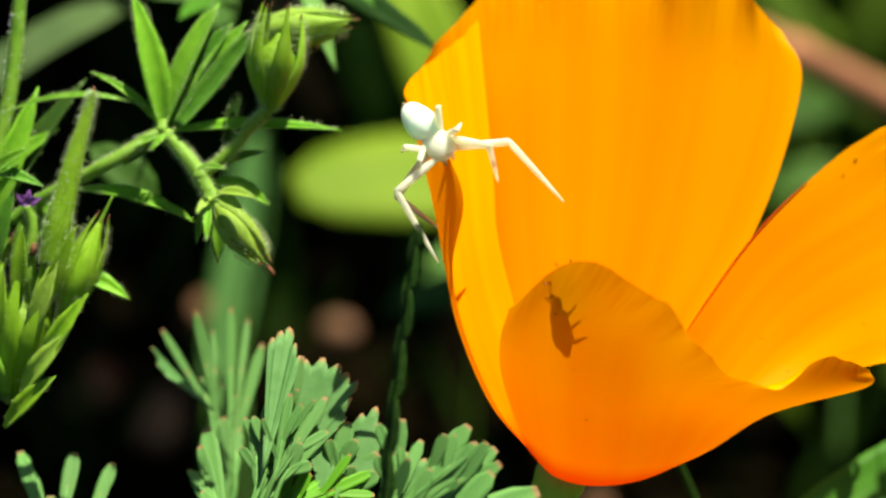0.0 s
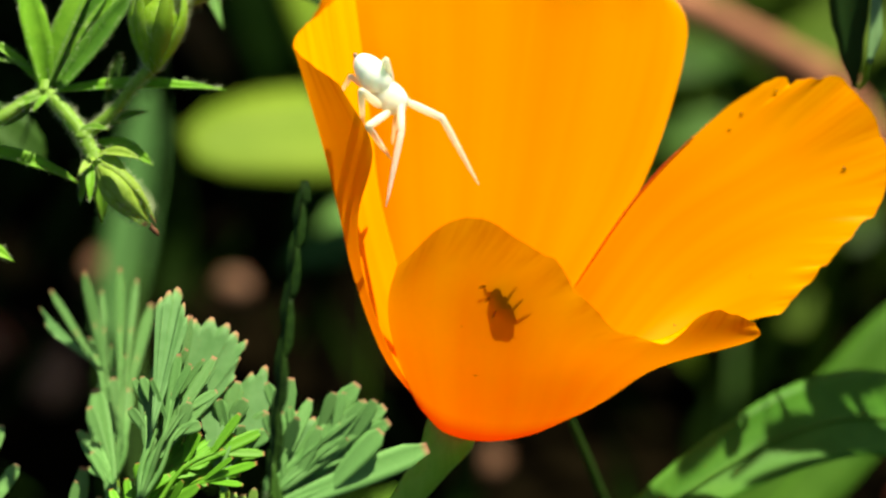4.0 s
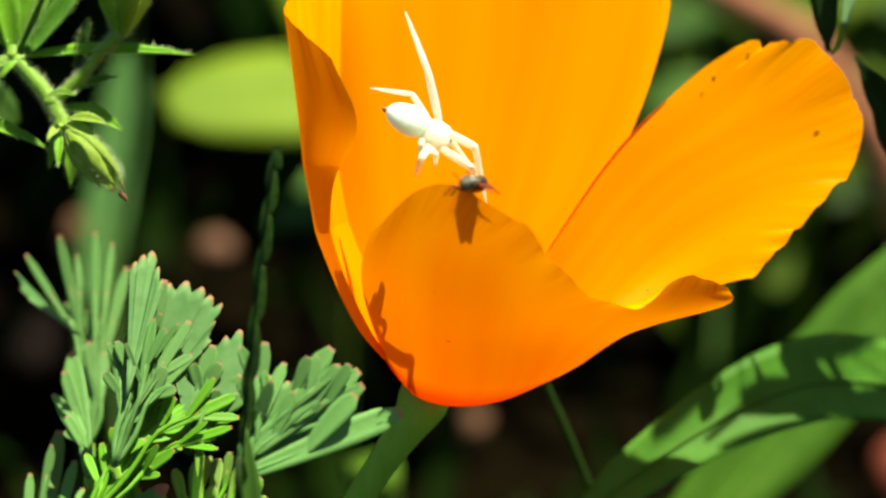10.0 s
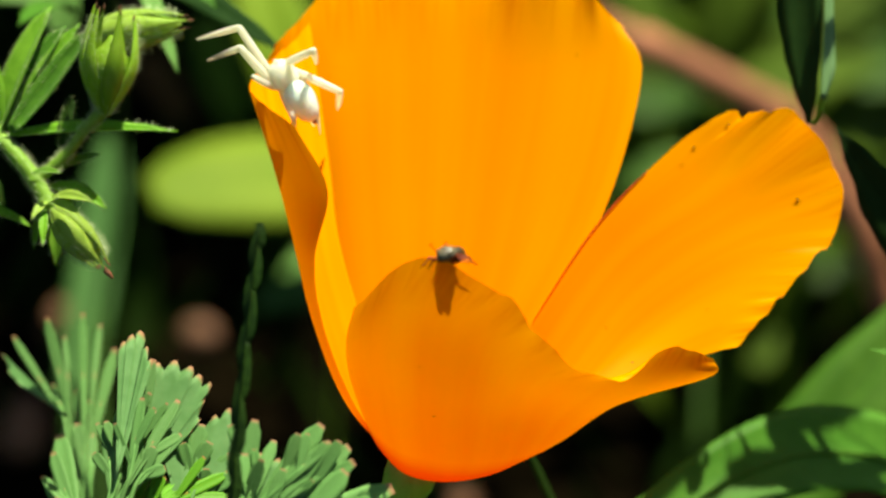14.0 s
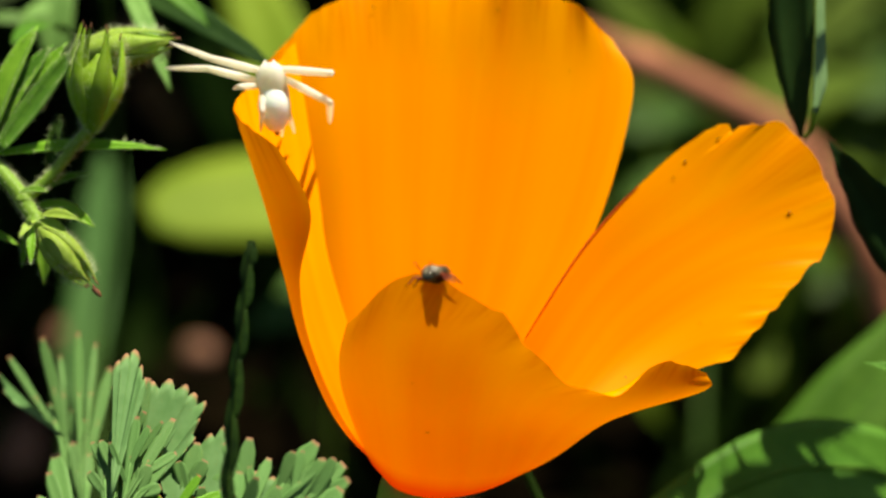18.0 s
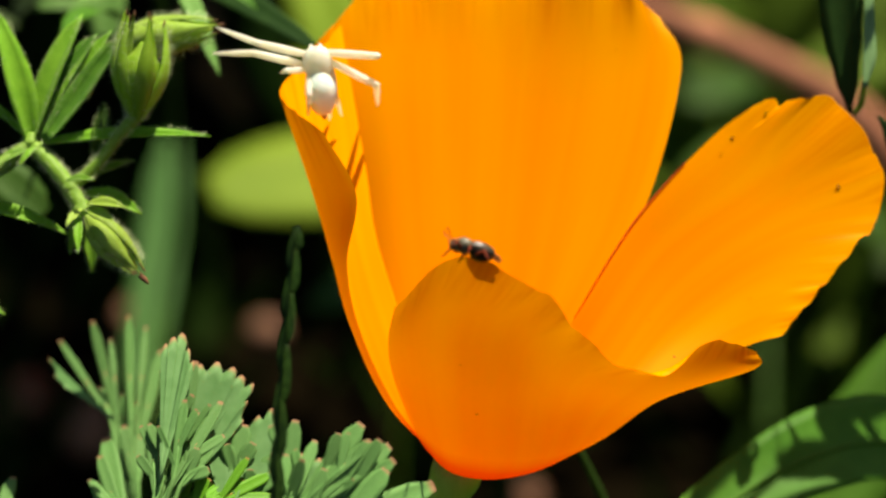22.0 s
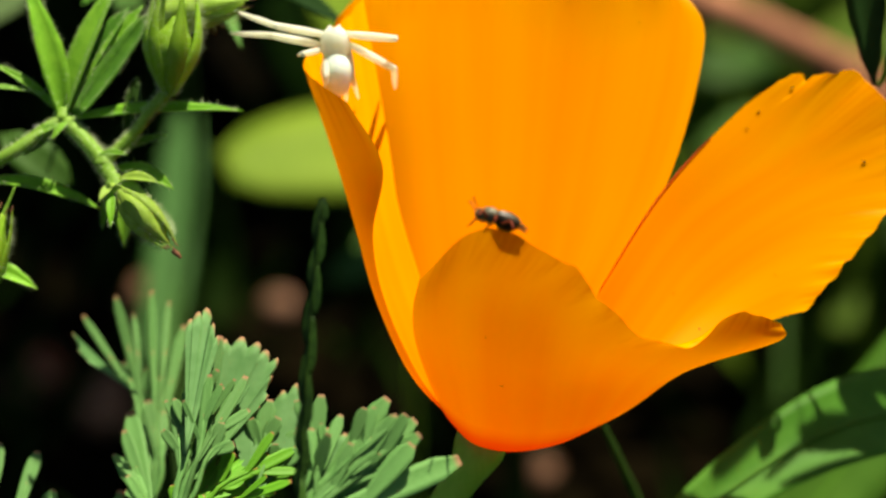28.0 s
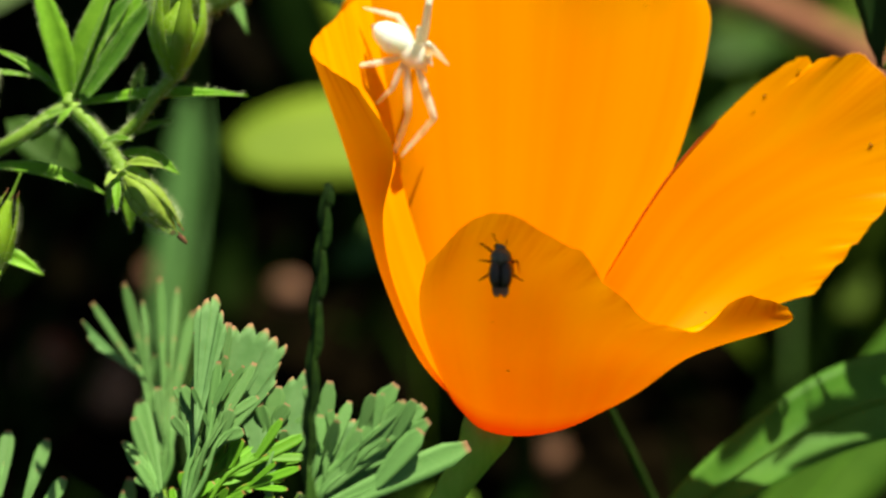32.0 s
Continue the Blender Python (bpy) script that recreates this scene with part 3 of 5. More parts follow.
leaf = flat_leaf(ROOT + Vector((-0.008, -0.008, 0)), (100, 986, -20), [(160, 876, 266, 767, 24), (176, 866, 293, 769, 22), (211, 836, 313, 766, 22), (231, 826, 374, 758, 22), (221, 846, 363, 800, 24), (241, 856, 363, 816, 18), (160, 886, 229, 765, 22), (145, 896, 201, 780, 22), (150, 926, 261, 816, 24), (190, 886, 291, 816, 22), (130, 926, 176, 816, 22), (180, 916, 261, 856, 20), (140, 956, 223, 866, 22), (120, 956, 140, 846, 20)], -20, young=True, sides=2, label="young bright green cut poppy leaf beside the flower")
leaf = flat_leaf(ROOT + Vector((-0.02, -0.006, 0)), (8, 1127, -5), [(-1, 1017, 6, 899, 18), (31, 1017, 58, 823, 32), (25, 956, 46, 848, 18), (49, 1017, 86, 876, 22), (19, 1087, 29, 966, 26), (69, 1027, 100, 926, 20)], -5)
leaf = flat_leaf(ROOT + Vector((-0.014, -0.012, 0)), (139, 1107, -4), [(99, 1027, 110, 926, 22), (125, 1027, 150, 896, 24), (160, 1027, 193, 886, 26), (180, 1037, 222, 926, 22), (140, 1047, 165, 956, 26), (109, 1067, 100, 976, 24)], -8, young=True, sides=2, label="young bright green cut poppy leaf beside the flower")
flat_leaf(ROOT + Vector((-0.026, 0.002, 0)), (-165, 960, 0), [(-215, 850, -255, 732, 26), (-205, 860, -238, 760, 22), (-180, 850, -157, 733, 30), (-130, 860, -88, 750, 28), (-190, 900, -200, 810, 30), (-110, 900, -60, 820, 28)], 0)
flat_leaf(ROOT + Vector((-0.004, -0.012, 0)), (300, 1030, -8),
          [(280, 960, 262, 890, 22), (295, 950, 300, 878, 22), (330, 950, 340, 872, 24), (360, 950, 380, 884, 22), (380, 960, 415, 905, 24), (390, 975, 425, 940, 24), (380, 1000, 410, 975, 24), (260, 990, 230, 930, 22),
           (320, 985, 330, 920, 26), (345, 985, 365, 930, 24), (310, 1000, 310, 950, 24), (290, 990, 275, 935, 22), (365, 990, 395, 945, 22), (335, 1010, 350, 975, 24), (310, 925, 325, 868, 18), (350, 925, 360, 860, 18)], -8, True, SPROUT,
          label="young bright green cut poppy leaf beside the flower")
bud = thing("poppy_bud", ROOT + Vector((-0.006, -0.02, 0)), "small pale pink-tipped green poppy bud among the cut leaves", "flower bud")
part("stalk", tube([bud.location + Vector((0, 0, -0.01)), bud.location.lerp(at(150, 1040, -8), 0.6), at(160, 1020, -9), at(185, 975, -9)], [9 * UNIT, 9 * UNIT, 8 * UNIT, 12 * UNIT], bud.location, 8, 20), YOUNG, bud)
part("bud", tube([at(180, 980, -9), at(205, 955, -9), at(228, 936, -9), at(244, 924, -9)], [12 * UNIT, 17 * UNIT, 15 * UNIT, 7 * UNIT], bud.location, 12, 14), LOBE, bud)
part("tip", tube([at(228, 936, -9), at(240, 927, -9), at(250, 920, -9)], [14 * UNIT, 12 * UNIT, 4 * UNIT], bud.location, 10, 8), skin("pink tip", (0.5, 0.2, 0.13), (0.62, 0.3, 0.2), 900, 0.5, 0.3), bud, "pale pink bud tip")


# ---- grass spike ----
def grass_spike():
    line = [at(440, 322, -43), at(427, 420, -43), at(412, 540, -43), at(398, 680, -43), at(388, 800, -43), at(384, 900, -43), at(380, 1100, -43)]
    root = Vector((at(375, 1200, -43).x, -0.03, 0))
    g = thing("grass_spike", root, "thin dark green grass spike with overlapping scales", "grass")
    part("culm", tube( [root + Vector((0, 0, -0.01)), root + Vector((0, 0, 0.1))] + line[::-1], [7 * UNIT, 7 * UNIT, 7 * UNIT, 6 * UNIT, 4 * UNIT, 2.4 * UNIT, 1 * UNIT], root, 8, 40), GRASS, g)
    for k in range(13):
        t = k / 13.5
        p = spline(line[:6], t + 0.02)
        q = spline(line[:6], max(0, t - 0.14))
        side = RIGHT * (4 if k % 2 else -4) * UNIT
        n = (-AHEAD + RIGHT * (0.9 if k % 2 else -0.9) + Vector((0, 0, 0.2))).normalized()
        part("scale", blade(p + side * 0.25, q + side * (0.7 if k else 0.0), (16 if k else 10) * UNIT, n, root, 0.02, 0.35, (0.5, 1.0, 0.9, 0.6, 0.1), 0.4, 8), GRASS, g)
    part("sheath", blade(at(392, 1010, -44), at(386, 820, -44), 34 * UNIT, -AHEAD + RIGHT * 0.5, root, 0.02, 0.3), SHADE, g)


grass_spike()


# ---- hairy wild geranium ----
def by(a, b, w=0.0):
    """The same board, with its corner moved to the herb."""
    return at(a - 304 + 0.015 * (b - 441), b - 79 - 0.015 * (a - 1078), w)


def hairs(axis, radii, count, length, origin, seed, bm=None, width=0.5):
    """Short fine hairs that stand off a limb."""
    rnd = random.Random(seed)
    bm = bm or bmesh.new()
    for _ in range(count * 2):
        t = rnd.random()
        p = spline(axis, t)
        d = (spline(axis, min(1, t + 0.02)) - spline(axis, max(0, t - 0.02))).normalized()
        g = rnd.uniform(0, 2 * math.pi)
        o = d.orthogonal().normalized()
        n = Matrix.Rotation(g, 3, d) @ o
        x = t * (len(radii) - 1)
        i = min(int(x), len(radii) - 2)
        r = radii[i] + (radii[i + 1] - radii[i]) * (x - i)
        a = p + n * r * 0.95 - origin
        e = a + (n + d * rnd.uniform(-0.2, 0.5)).normalized() * length * UNIT * rnd.uniform(0.5, 1.2)
        s = n.cross(d) * width * UNIT * 0.5
        u = d * width * UNIT * 0.5
        v = [bm.verts.new(a + s), bm.verts.new(a - s * 0.5 + u), bm.verts.new(a - s * 0.5 - u), bm.verts.new(e)]
        for q in range(3):
            bm.faces.new((v[q], v[(q + 1) % 3], v[3]))
    return bm


def dew(axis, radii, count, origin, seed):
    rnd = random.Random(seed)
    bm = bmesh.new()
    for _ in range(count):
        t = rnd.random()
        p = spline(axis, t)
        d = (spline(axis, min(1, t + 0.02)) - spline(axis, max(0, t - 0.02))).normalized()
        n = (-AHEAD * rnd.uniform(0.2, 1) + RIGHT * rnd.uniform(-1, 1) + RISE * rnd.uniform(-0.2, 1))
        n = (n - d * n.dot(d)).normalized()
        x = t * (len(radii) - 1)
        i = min(int(x), len(radii) - 2)
        r = radii[i] + (radii[i + 1] - radii[i]) * (x - i)
        bmesh.ops.create_icosphere(bm, subdivisions=1, radius=UNIT * rnd.uniform(1.0, 2.0), matrix=Matrix.Translation(p + n * (r + 5 * UNIT) - origin))
    return bm


def water_skin():
    m, t, p, out = start("dew")
    p.inputs["Base Color"].default_value = (0.9, 0.95, 0.95, 1)
    p.inputs["Roughness"].default_value = 0.05
    p.inputs["Transmission Weight"].default_value = 0.5
    return m


DEW = water_skin()


def limb(parent, name, line, radii, mat, hair=0, hair_len=10, label="", drops=0, around=10):
    """A stem or pod with hairs on it."""
    r = [x * UNIT * (1.25 if name == "stem" else 1.0) for x in radii]
    ob = part(name, tube(line, r, parent.location, around, 8 * (len(line) - 1)), mat, parent, label)
    if hair:
        part("hair", hairs(line, r, hair, hair_len, parent.location, int(abs(line[0].x) * 1e5) + hair), HAIR, ob)["kind"] = "stuff"
    if drops:
        part("dew", dew(line, r, drops, parent.location, drops), DEW, ob)["kind"] = "stuff"
    return ob


def leaf_on(parent, p, q, width0, tilt=(0, 0, 0.6), bend=0.05, fold=0.3, mat=None, hair=60, shape=(0.25, 0.7, 1.0, 0.95, 0.6, 0.05), twist=0.0):
    width = width0 * 1.0
    fold = fold * 1.3
    n = -AHEAD + Vector(tilt) + Vector((0, 0.2, 0.5))
    ob = part("leaf", blade(p, q, width * UNIT, n, parent.location, bend, fold, shape, 0.16, 16, twist=twist), mat or HERB, parent)
    if hair:
        d = (q - p)
        s = d.normalized().cross(n).normalized() * width * UNIT * 0.47
        bm = bmesh.new()
        nn = (n - d.normalized() * n.dot(d.normalized())).normalized()
        for e in (1, -1):
            line = [p + d * t + s * e * k + nn * (bend * d.length * 4 * t * (1 - t) + k * width * UNIT * fold * 0.95) for t, k in ((0.05, 0.4), (0.3, 0.9), (0.55, 1.0), (0.8, 0.7), (0.97, 0.15))]
            hairs(line, [0.5 * UNIT, 0.5 * UNIT], hair // 2, 9, parent.location, int(width) + e, bm)
        part("hair", bm, HAIR, ob)["kind"] = "stuff"
    return ob


URN = (0.20, 0.42, 0.64, 0.82, 0.94, 1.0, 0.98, 0.93, 0.86, 0.78, 0.68)
PLUMP = (0.14, 0.5, 0.78, 0.94, 1.0, 0.98, 0.9, 0.78, 0.62, 0.44, 0.24)


def calyx(parent, base, tip, width, seed, hair=260, sepals=5, outline=URN, crown=1.0, mat=None):
    """A bud: sepals lie close on a swollen body and end in points, with a fringe of hairs."""
    rnd = random.Random(seed)
    mat = mat or BUD
    d = tip - base
    y = d.normalized()
    o = y.orthogonal().normalized()
    full = width * 0.5 * UNIT

    def radius(v):
        x = min(max(v, 0.0), 1.0) * (len(outline) - 1)
        i = min(int(x), len(outline) - 2)
        return full * (outline[i] + (outline[i + 1] - outline[i]) * (x - i))

    inner = [radius(v) * 0.92 for v in (0.0, 0.1, 0.2, 0.3, 0.42)] + [radius(0.5) * 0.75, full * 0.35, full * 0.1]
    bud = part("bud", tube([base + d * v for v in ((0, 0.25, 0.5, 0.74) if outline is URN else (0, 0.3, 0.6, 0.9))], inner, parent.location, 14, 18), mat, parent)
    for k in range(sepals):
        g0 = 2 * math.pi * k / sepals + 0.5 + rnd.uniform(-0.1, 0.1)
        end = rnd.uniform(0.90, 1.02)
        bm = bmesh.new()
        layers = ([], [])
        for j in range(15):
            v = end * j / 14
            half = math.pi / sepals * 1.05 * (1 - max(0.0, (j / 14 - (0.24 if outline is URN else 0.5)) / (0.76 if outline is URN else 0.5)) ** 1.1) * min(1.0, 0.55 + 3 * v)
            r = radius(v) * crown if v > 0.6 else radius(v)
            for layer, e in zip(layers, (1.02, 0.95)):
                layer.append([bm.verts.new(base + d * v - parent.location + (Matrix.Rotation(g0 + half * q, 3, y) @ o) * r * (e + 0.09 * (1 - abs(q)) ** 2)) for q in (-1, -0.5, 0, 0.5, 1)])
        top, low = layers
        for j in range(14):
            for q in range(4):
                bm.faces.new((top[j][q], top[j][q + 1], top[j + 1][q + 1], top[j + 1][q]))
                bm.faces.new((low[j][q + 1], low[j][q], low[j + 1][q], low[j + 1][q + 1]))
            bm.faces.new((top[j][0], top[j + 1][0], low[j + 1][0], low[j][0]))
            bm.faces.new((low[j][4], low[j + 1][4], top[j + 1][4], top[j][4]))
        part("sepal", bm, mat, bud)
        a = base + d * end + (Matrix.Rotation(g0, 3, y) @ o) * radius(end) * crown
        part("sepal_tip", tube([a - d * 0.035, a, a + d * 0.03], [2.0 * UNIT, 1.5 * UNIT, 0.6 * UNIT], parent.location, 5, 4), BROWN_TIP, bud, "dry brown sepal tip")
    part("hair", hairs([base + d * v for v in (0, 0.3, 0.6, 0.9)], [radius(v * 0.9) * 1.05 for v in (0, 0.11, 0.22, 0.35, 0.5, 0.65, 0.8, 1)], hair, 15, parent.location, seed), HAIR, bud)["kind"] = "stuff"
    return bud


PALE_BUD = skin("pale green bud", (0.26, 0.45, 0.05), (0.37, 0.56, 0.09), 900, 0.5, 0.4, bump=0.3)


def herb_one():
    root = Vector((by(-300, 900, 10).x, 0.03, 0))
    h = thing("wild_geranium", root, "hairy green wild geranium with narrow leaves and buds", "herb")
    hub = by(285, 228, 0)
    limb(h, "stem", [root + Vector((0, 0, -0.01)), root + Vector((0.0, 0, 0.1)), by(-160, 560, 3), by(20, 385, -2), by(130, 318, -4), by(200, 280, -4), hub],
         [14, 13, 12, 10, 9.5, 9, 10], HERB_STEM, 900, 8, drops=12)
    leaf_on(h, hub + RISE * -0.0003, by(607, 231, -1), 28, (0.0, 0.1, 1.2), 0.03, 0.35, hair=110)
    broad = (0.55, 0.85, 1.0, 1.0, 0.92, 0.72, 0.06)
    leaf_on(h, hub, by(228, -20, -2), 50, (0.5, 0, 0.2), 0.06, 0.2, hair=160, shape=(0.4, 0.8, 1.0, 1.0, 0.78, 0.5, 0.04))
    leaf_on(h, hub, by(388, 2, 2), 44, (-0.3, 0, 0.4), 0.05, 0.25, hair=160, shape=broad)
    # darker broad-leaf colour here stands in for shade from the neighbouring leaves
    leaf_on(h, by(298, 220, 1), by(413, 38, 2), 46, (-0.5, 0.1, 0.1), 0.03, 0.25, hair=140, mat=BROAD, shape=broad)
    leaf_on(h, by(306, 222, 0), by(438, 34, 1), 34, (-0.2, 0.1, 0.5), 0.02, 0.22, hair=140, shape=broad)
    leaf_on(h, by(312, 224, -2), by(454, 46, -1), 40, (0.1, 0.2, 0.2), -0.02, 0.22, hair=160, mat=MIDGREEN, shape=broad)
    leaf_on(h, hub, by(153, 123, -1), 18, (0, 0, 1.0), 0.12, 0.3)
    leaf_on(h, by(270, 190, -1), by(-10, 202, -1), 14, (0, 0, 1.2), 0.14, 0.2)
    leaf_on(h, hub, by(212, 292, -2), 30, (0.3, 0, 0.8), -0.08, 0.3)
    leaf_on(h, by(130, 335, 3), by(352, 398, 1), 30, (0.1, 0, 0.8), 0.10, 0.3)
    # stalks to the buds
    fork = by(352, 312, -3)
    for c, r in ((hub, 19), (fork, 18), (by(372, 352, -4), 19)):
        part("node", tube([c - RISE * r * UNIT, c, c + RISE * r * UNIT], [r * 0.5 * UNIT, r * UNIT, r * 0.5 * UNIT], root, 12, 10), HERB_STEM, h, "swollen hairy stem joint")
    for p, q, w in (((280, 240), (215, 268), 20), ((292, 236), (262, 268), 14), ((345, 300), (398, 300), 16), ((372, 350), (342, 380), 16), ((380, 342), (452, 352), 22), ((378, 350), (430, 380), 24), ((366, 356), (362, 430), 16)):
        leaf_on(h, by(*p, -7 if p[0] > 340 else -2), by(*q, -10 if p[0] > 340 else -3), w, (0.1, 0, 0.7), 0.08, 0.2, mat=PALE_BUD if p[0] > 370 else None, hair=30)
    limb(h, "stem", [hub, by(320, 268, -2), fork, by(372, 352, -4)], [11, 11, 12, 11], HERB_STEM, 420, 11)
    limb(h, "stem", [fork, by(405, 268, -3), by(440, 225, -4), by(474, 190, -4)], [9, 8, 8, 10], HERB_STEM, 260, 11)
    leaf_on(h, by(360, 305, -1), by(471, 267, 0), 22, (0, 0, 0.9), 0.03, 0.3)
    leaf_on(h, by(395, 262, 0), by(420, 160, 1), 30, (0.6, 0, 0.1), 0.02, 0.3, mat=SHADE)
    calyx(h, by(476, 198, -4), by(500, 8, -4), 98, 5, 900, crown=1.0, sepals=7)
    part("tip", tube([by(499, 84, -6), by(497, 68, -6), by(499, 52, -6)], [3 * UNIT, 2.4 * UNIT, 1.2 * UNIT], root, 6, 6), BROWN_TIP, h, "dry brown bud tip")
    # the bud that points sideways, reached by the spider's forelegs
    beak = by(441, 62, 5)
    limb(h, "stem", [by(380, 150, 5), by(405, 100, 5), beak], [9, 9, 10], HERB_STEM, 60, 10)
    calyx(h, beak, by(636, 36, 3), 72, 9, 420, outline=PLUMP, mat=PALE_BUD)
    # hanging bud
    calyx(h, by(378, 362, -5), by(474, 470, -5), 60, 13, 420, outline=PLUMP, mat=PALE_BUD)
    part("tip", tube([by(470, 472, -5), by(478, 480, -5), by(484, 488, -5)], [5 * UNIT, 5 * UNIT, 2 * UNIT], root, 6, 6), BROWN_TIP, h, "dry brown bud tip")
    leaf_on(h, by(372, 330, -1), by(384, 466, -1), 34, (0.5, 0, 0.2), 0.05, 0.3, hair=70)
    leaf_on(h, by(372, 322, -1), by(477, 364, -1), 34, (0, 0, 1.0), 0.08, 0.3, hair=70)
    leaf_on(h, by(372, 330, 0), by(346, 432, 0), 18, (0, 0, 0.3), 0.03, 0.3, hair=30)


def herb_two():
    root = Vector((by(-120, 1200, 0).x, -0.01, 0))
    h = thing("wild_geranium", root, "hairy green wild geranium with long beaked seed pods", "herb")
    limb(h, "stem", [root + Vector((0, 0, -0.01)), root + Vector((0, 0, 0.09)), by(-40, 850, -2), by(20, 700, -3), by(40, 600, -4)], [16, 15, 14, 14, 12], HERB_STEM, 300, 10)
    limb(h, "seed_pod", [by(80, 470, -8), by(95, 400, -8), by(122, 290, -8), by(150, 190, -8), by(159, 158, -8)], [20, 24, 17, 9, 4], BUD, 800, 12, "long tapering green seed pod", 22)
    part("tip", tube([by(155, 178, -8), by(158, 163, -8), by(160, 150, -8)], [6 * UNIT, 5 * UNIT, 2 * UNIT], root, 6, 6), BROWN_TIP, h, "dry brown bud tip")
    calyx(h, by(12, 715, -4), by(58, 425, -4), 140, 21, 900, outline=URN, sepals=8)
    calyx(h, by(100, 565, -5), by(180, 372, -5), 66, 23, 320, outline=PLUMP)
    part("tip", tube([by(168, 400, -5), by(182, 372, -5), by(194, 346, -5)], [5 * UNIT, 3 * UNIT, 1.5 * UNIT], root, 6, 6), HERB_STEM, h)
    leaf_on(h, by(110, 480, -3), by(226, 531, -4), 34, (0, 0, 0.8), 0.06, 0.3)
    limb(h, "stem", [by(60, 560, -6), by(45, 470, -6), by(50, 400, -6), by(40, 365, -6)], [12, 9, 7, 8], HERB_STEM, 120, 10)
    for k in range(5):
        g = 1.2 * k
        part("floret", blade(by(42, 358, -6), by(42 + 24 * math.cos(g), 350 + 16 * math.sin(g), -6.5), 16 * UNIT, -AHEAD, root, 0.1, 0.2), VIOLET, h, "small violet petal")
    part("tip", tube([by(48, 452, -7), by(52, 440, -7), by(54, 430, -7)], [6 * UNIT, 8 * UNIT, 4 * UNIT], root, 8, 6), BROWN_TIP, h, "dry red-brown bract")
    limb(h, "stem", [by(-60, 420, 2), by(2, 200, 2), by(22, 60, 2), by(30, -60, 2)], [12, 11, 10, 9], HERB_STEM, 260, 8, drops=46)
    leaf_on(h, by(-60, 470, 4), by(62, 150, 4), 54, (0.5, 0, 0.3), 0.05, 0.3)
    leaf_on(h, by(-30, 420, 5), by(150, 135, 6), 50, (-0.3, 0, 0.4), 0.05, 0.2, mat=SHADE)
    leaf_on(h, by(-80, 380, 5), by(100, 225, 4), 46, (0, 0, 0.6), 0.06, 0.2)
    leaf_on(h, by(-90, 600, 0), by(10, 400, -2), 54, (0.5, 0, 0.3), 0.06, 0.3)
    leaf_on(h, by(10, 470, -2), by(110, 330, 0), 46, (0.3, 0, 0.3), 0.04, 0.3)
    # crowded narrow bracts round the buds
    for p, q, wide, mat in (((70, 560), (128, 400), 30, BUD), ((40, 620), (96, 452), 34, PALE_BUD), ((20, 560), (30, 398), 30, BUD), ((60, 660), (150, 520), 34, BUD), ((30, 700), (116, 590), 36, PALE_BUD),
                            ((-20, 640), (-6, 470), 34, BUD), ((0, 760), (92, 668), 34, BUD), ((-40, 520), (18, 330), 34, MIDGREEN), ((-50, 330), (40, 262), 30, HERB), ((-40, 300), (70, 330), 26, MIDGREEN)):
        leaf_on(h, by(*p, -8), by(*q, -10), wide, (0.3, 0, 0.5), 0.05, 0.25, mat=mat, hair=50)


herb_one()
herb_two()


# ---- leaves, stalks and litter behind ----
def weed(name, root, label, category="weed", group=""):
    return thing(name, Vector((root[0], root[1], 0)), label, category, group)


def rooted(h, line, radii, mat, name="stalk"):
    """A stalk from the soil at the thing's foot through the points given."""
    r = h.location
    pts = [r + Vector((0, 0, -0.012)), r.lerp(line[0], 0.5) + Vector((0, 0, 0.3 * line[0].z * 0.2))] + line
    return part(name, tube(pts, [x * UNIT for x in radii], r, 8, 8 * len(pts)), mat, h)


def back_leaf(h, p, q, width, mat, tilt=(0, 0, 0.6), bend=0.06, fold=0.12, twist=0.0, shape=(0.3, 0.8, 1.0, 0.95, 0.65, 0.05)):
    ob = part("leaf", blade(p, q, width * UNIT, -AHEAD + Vector(tilt), h.location, bend, fold, shape, 0.06, 20, twist=twist), mat, h)
    d = q - p
    n = -AHEAD + Vector(tilt)
    n = (n - d.normalized() * n.dot(d.normalized())).normalized()
    if not twist:
        rib = [p + d * t + n * (bend * d.length * 4 * t * (1 - t) + 0.004 * width * UNIT) for t in (0.0, 0.25, 0.5, 0.75, 0.97)]
        part("midrib", tube(rib, [0.028 * width * UNIT, 0.022 * width * UNIT, 0.008 * width * UNIT], h.location, 6, 16), mat, ob)
    return ob


OLIVE = skin("olive weed leaf", (0.035, 0.075, 0.004), (0.075, 0.13, 0.01), 120, 0.65, 0.25, coarse=30, specular=0.08)
MEADOW = skin("bright green leaf", (0.05, 0.16, 0.010), (0.092, 0.24, 0.021), 200, 0.6, 0.25, coarse=30, specular=0.15)
MEADOW_DIM = skin("mid-green weed leaf", (0.05, 0.12, 0.010), (0.09, 0.18, 0.02), 120, 0.65, 0.25, coarse=30, specular=0.08)
DUSTY = skin("dusty grey-green leaf", (0.035, 0.065, 0.022), (0.06, 0.10, 0.035), 120, 0.7, 0.2, coarse=30, specular=0.08)
# near-black green; on the twisted leaf it paints the underside's shade
DEEP = skin("darkened green leaf", (0.006, 0.024, 0.004), (0.018, 0.05, 0.009), 200, 0.65, 0.12, coarse=40, specular=0.06)
REDDISH_LEAF = skin("withered brown leaf", (0.05, 0.03, 0.012), (0.10, 0.06, 0.02), 120, 0.7, 0.2, coarse=30, specular=0.08)
REDDISH = skin("dark red stone", (0.16, 0.035, 0.018), (0.25, 0.06, 0.03), 150, 0.8, 0.0)
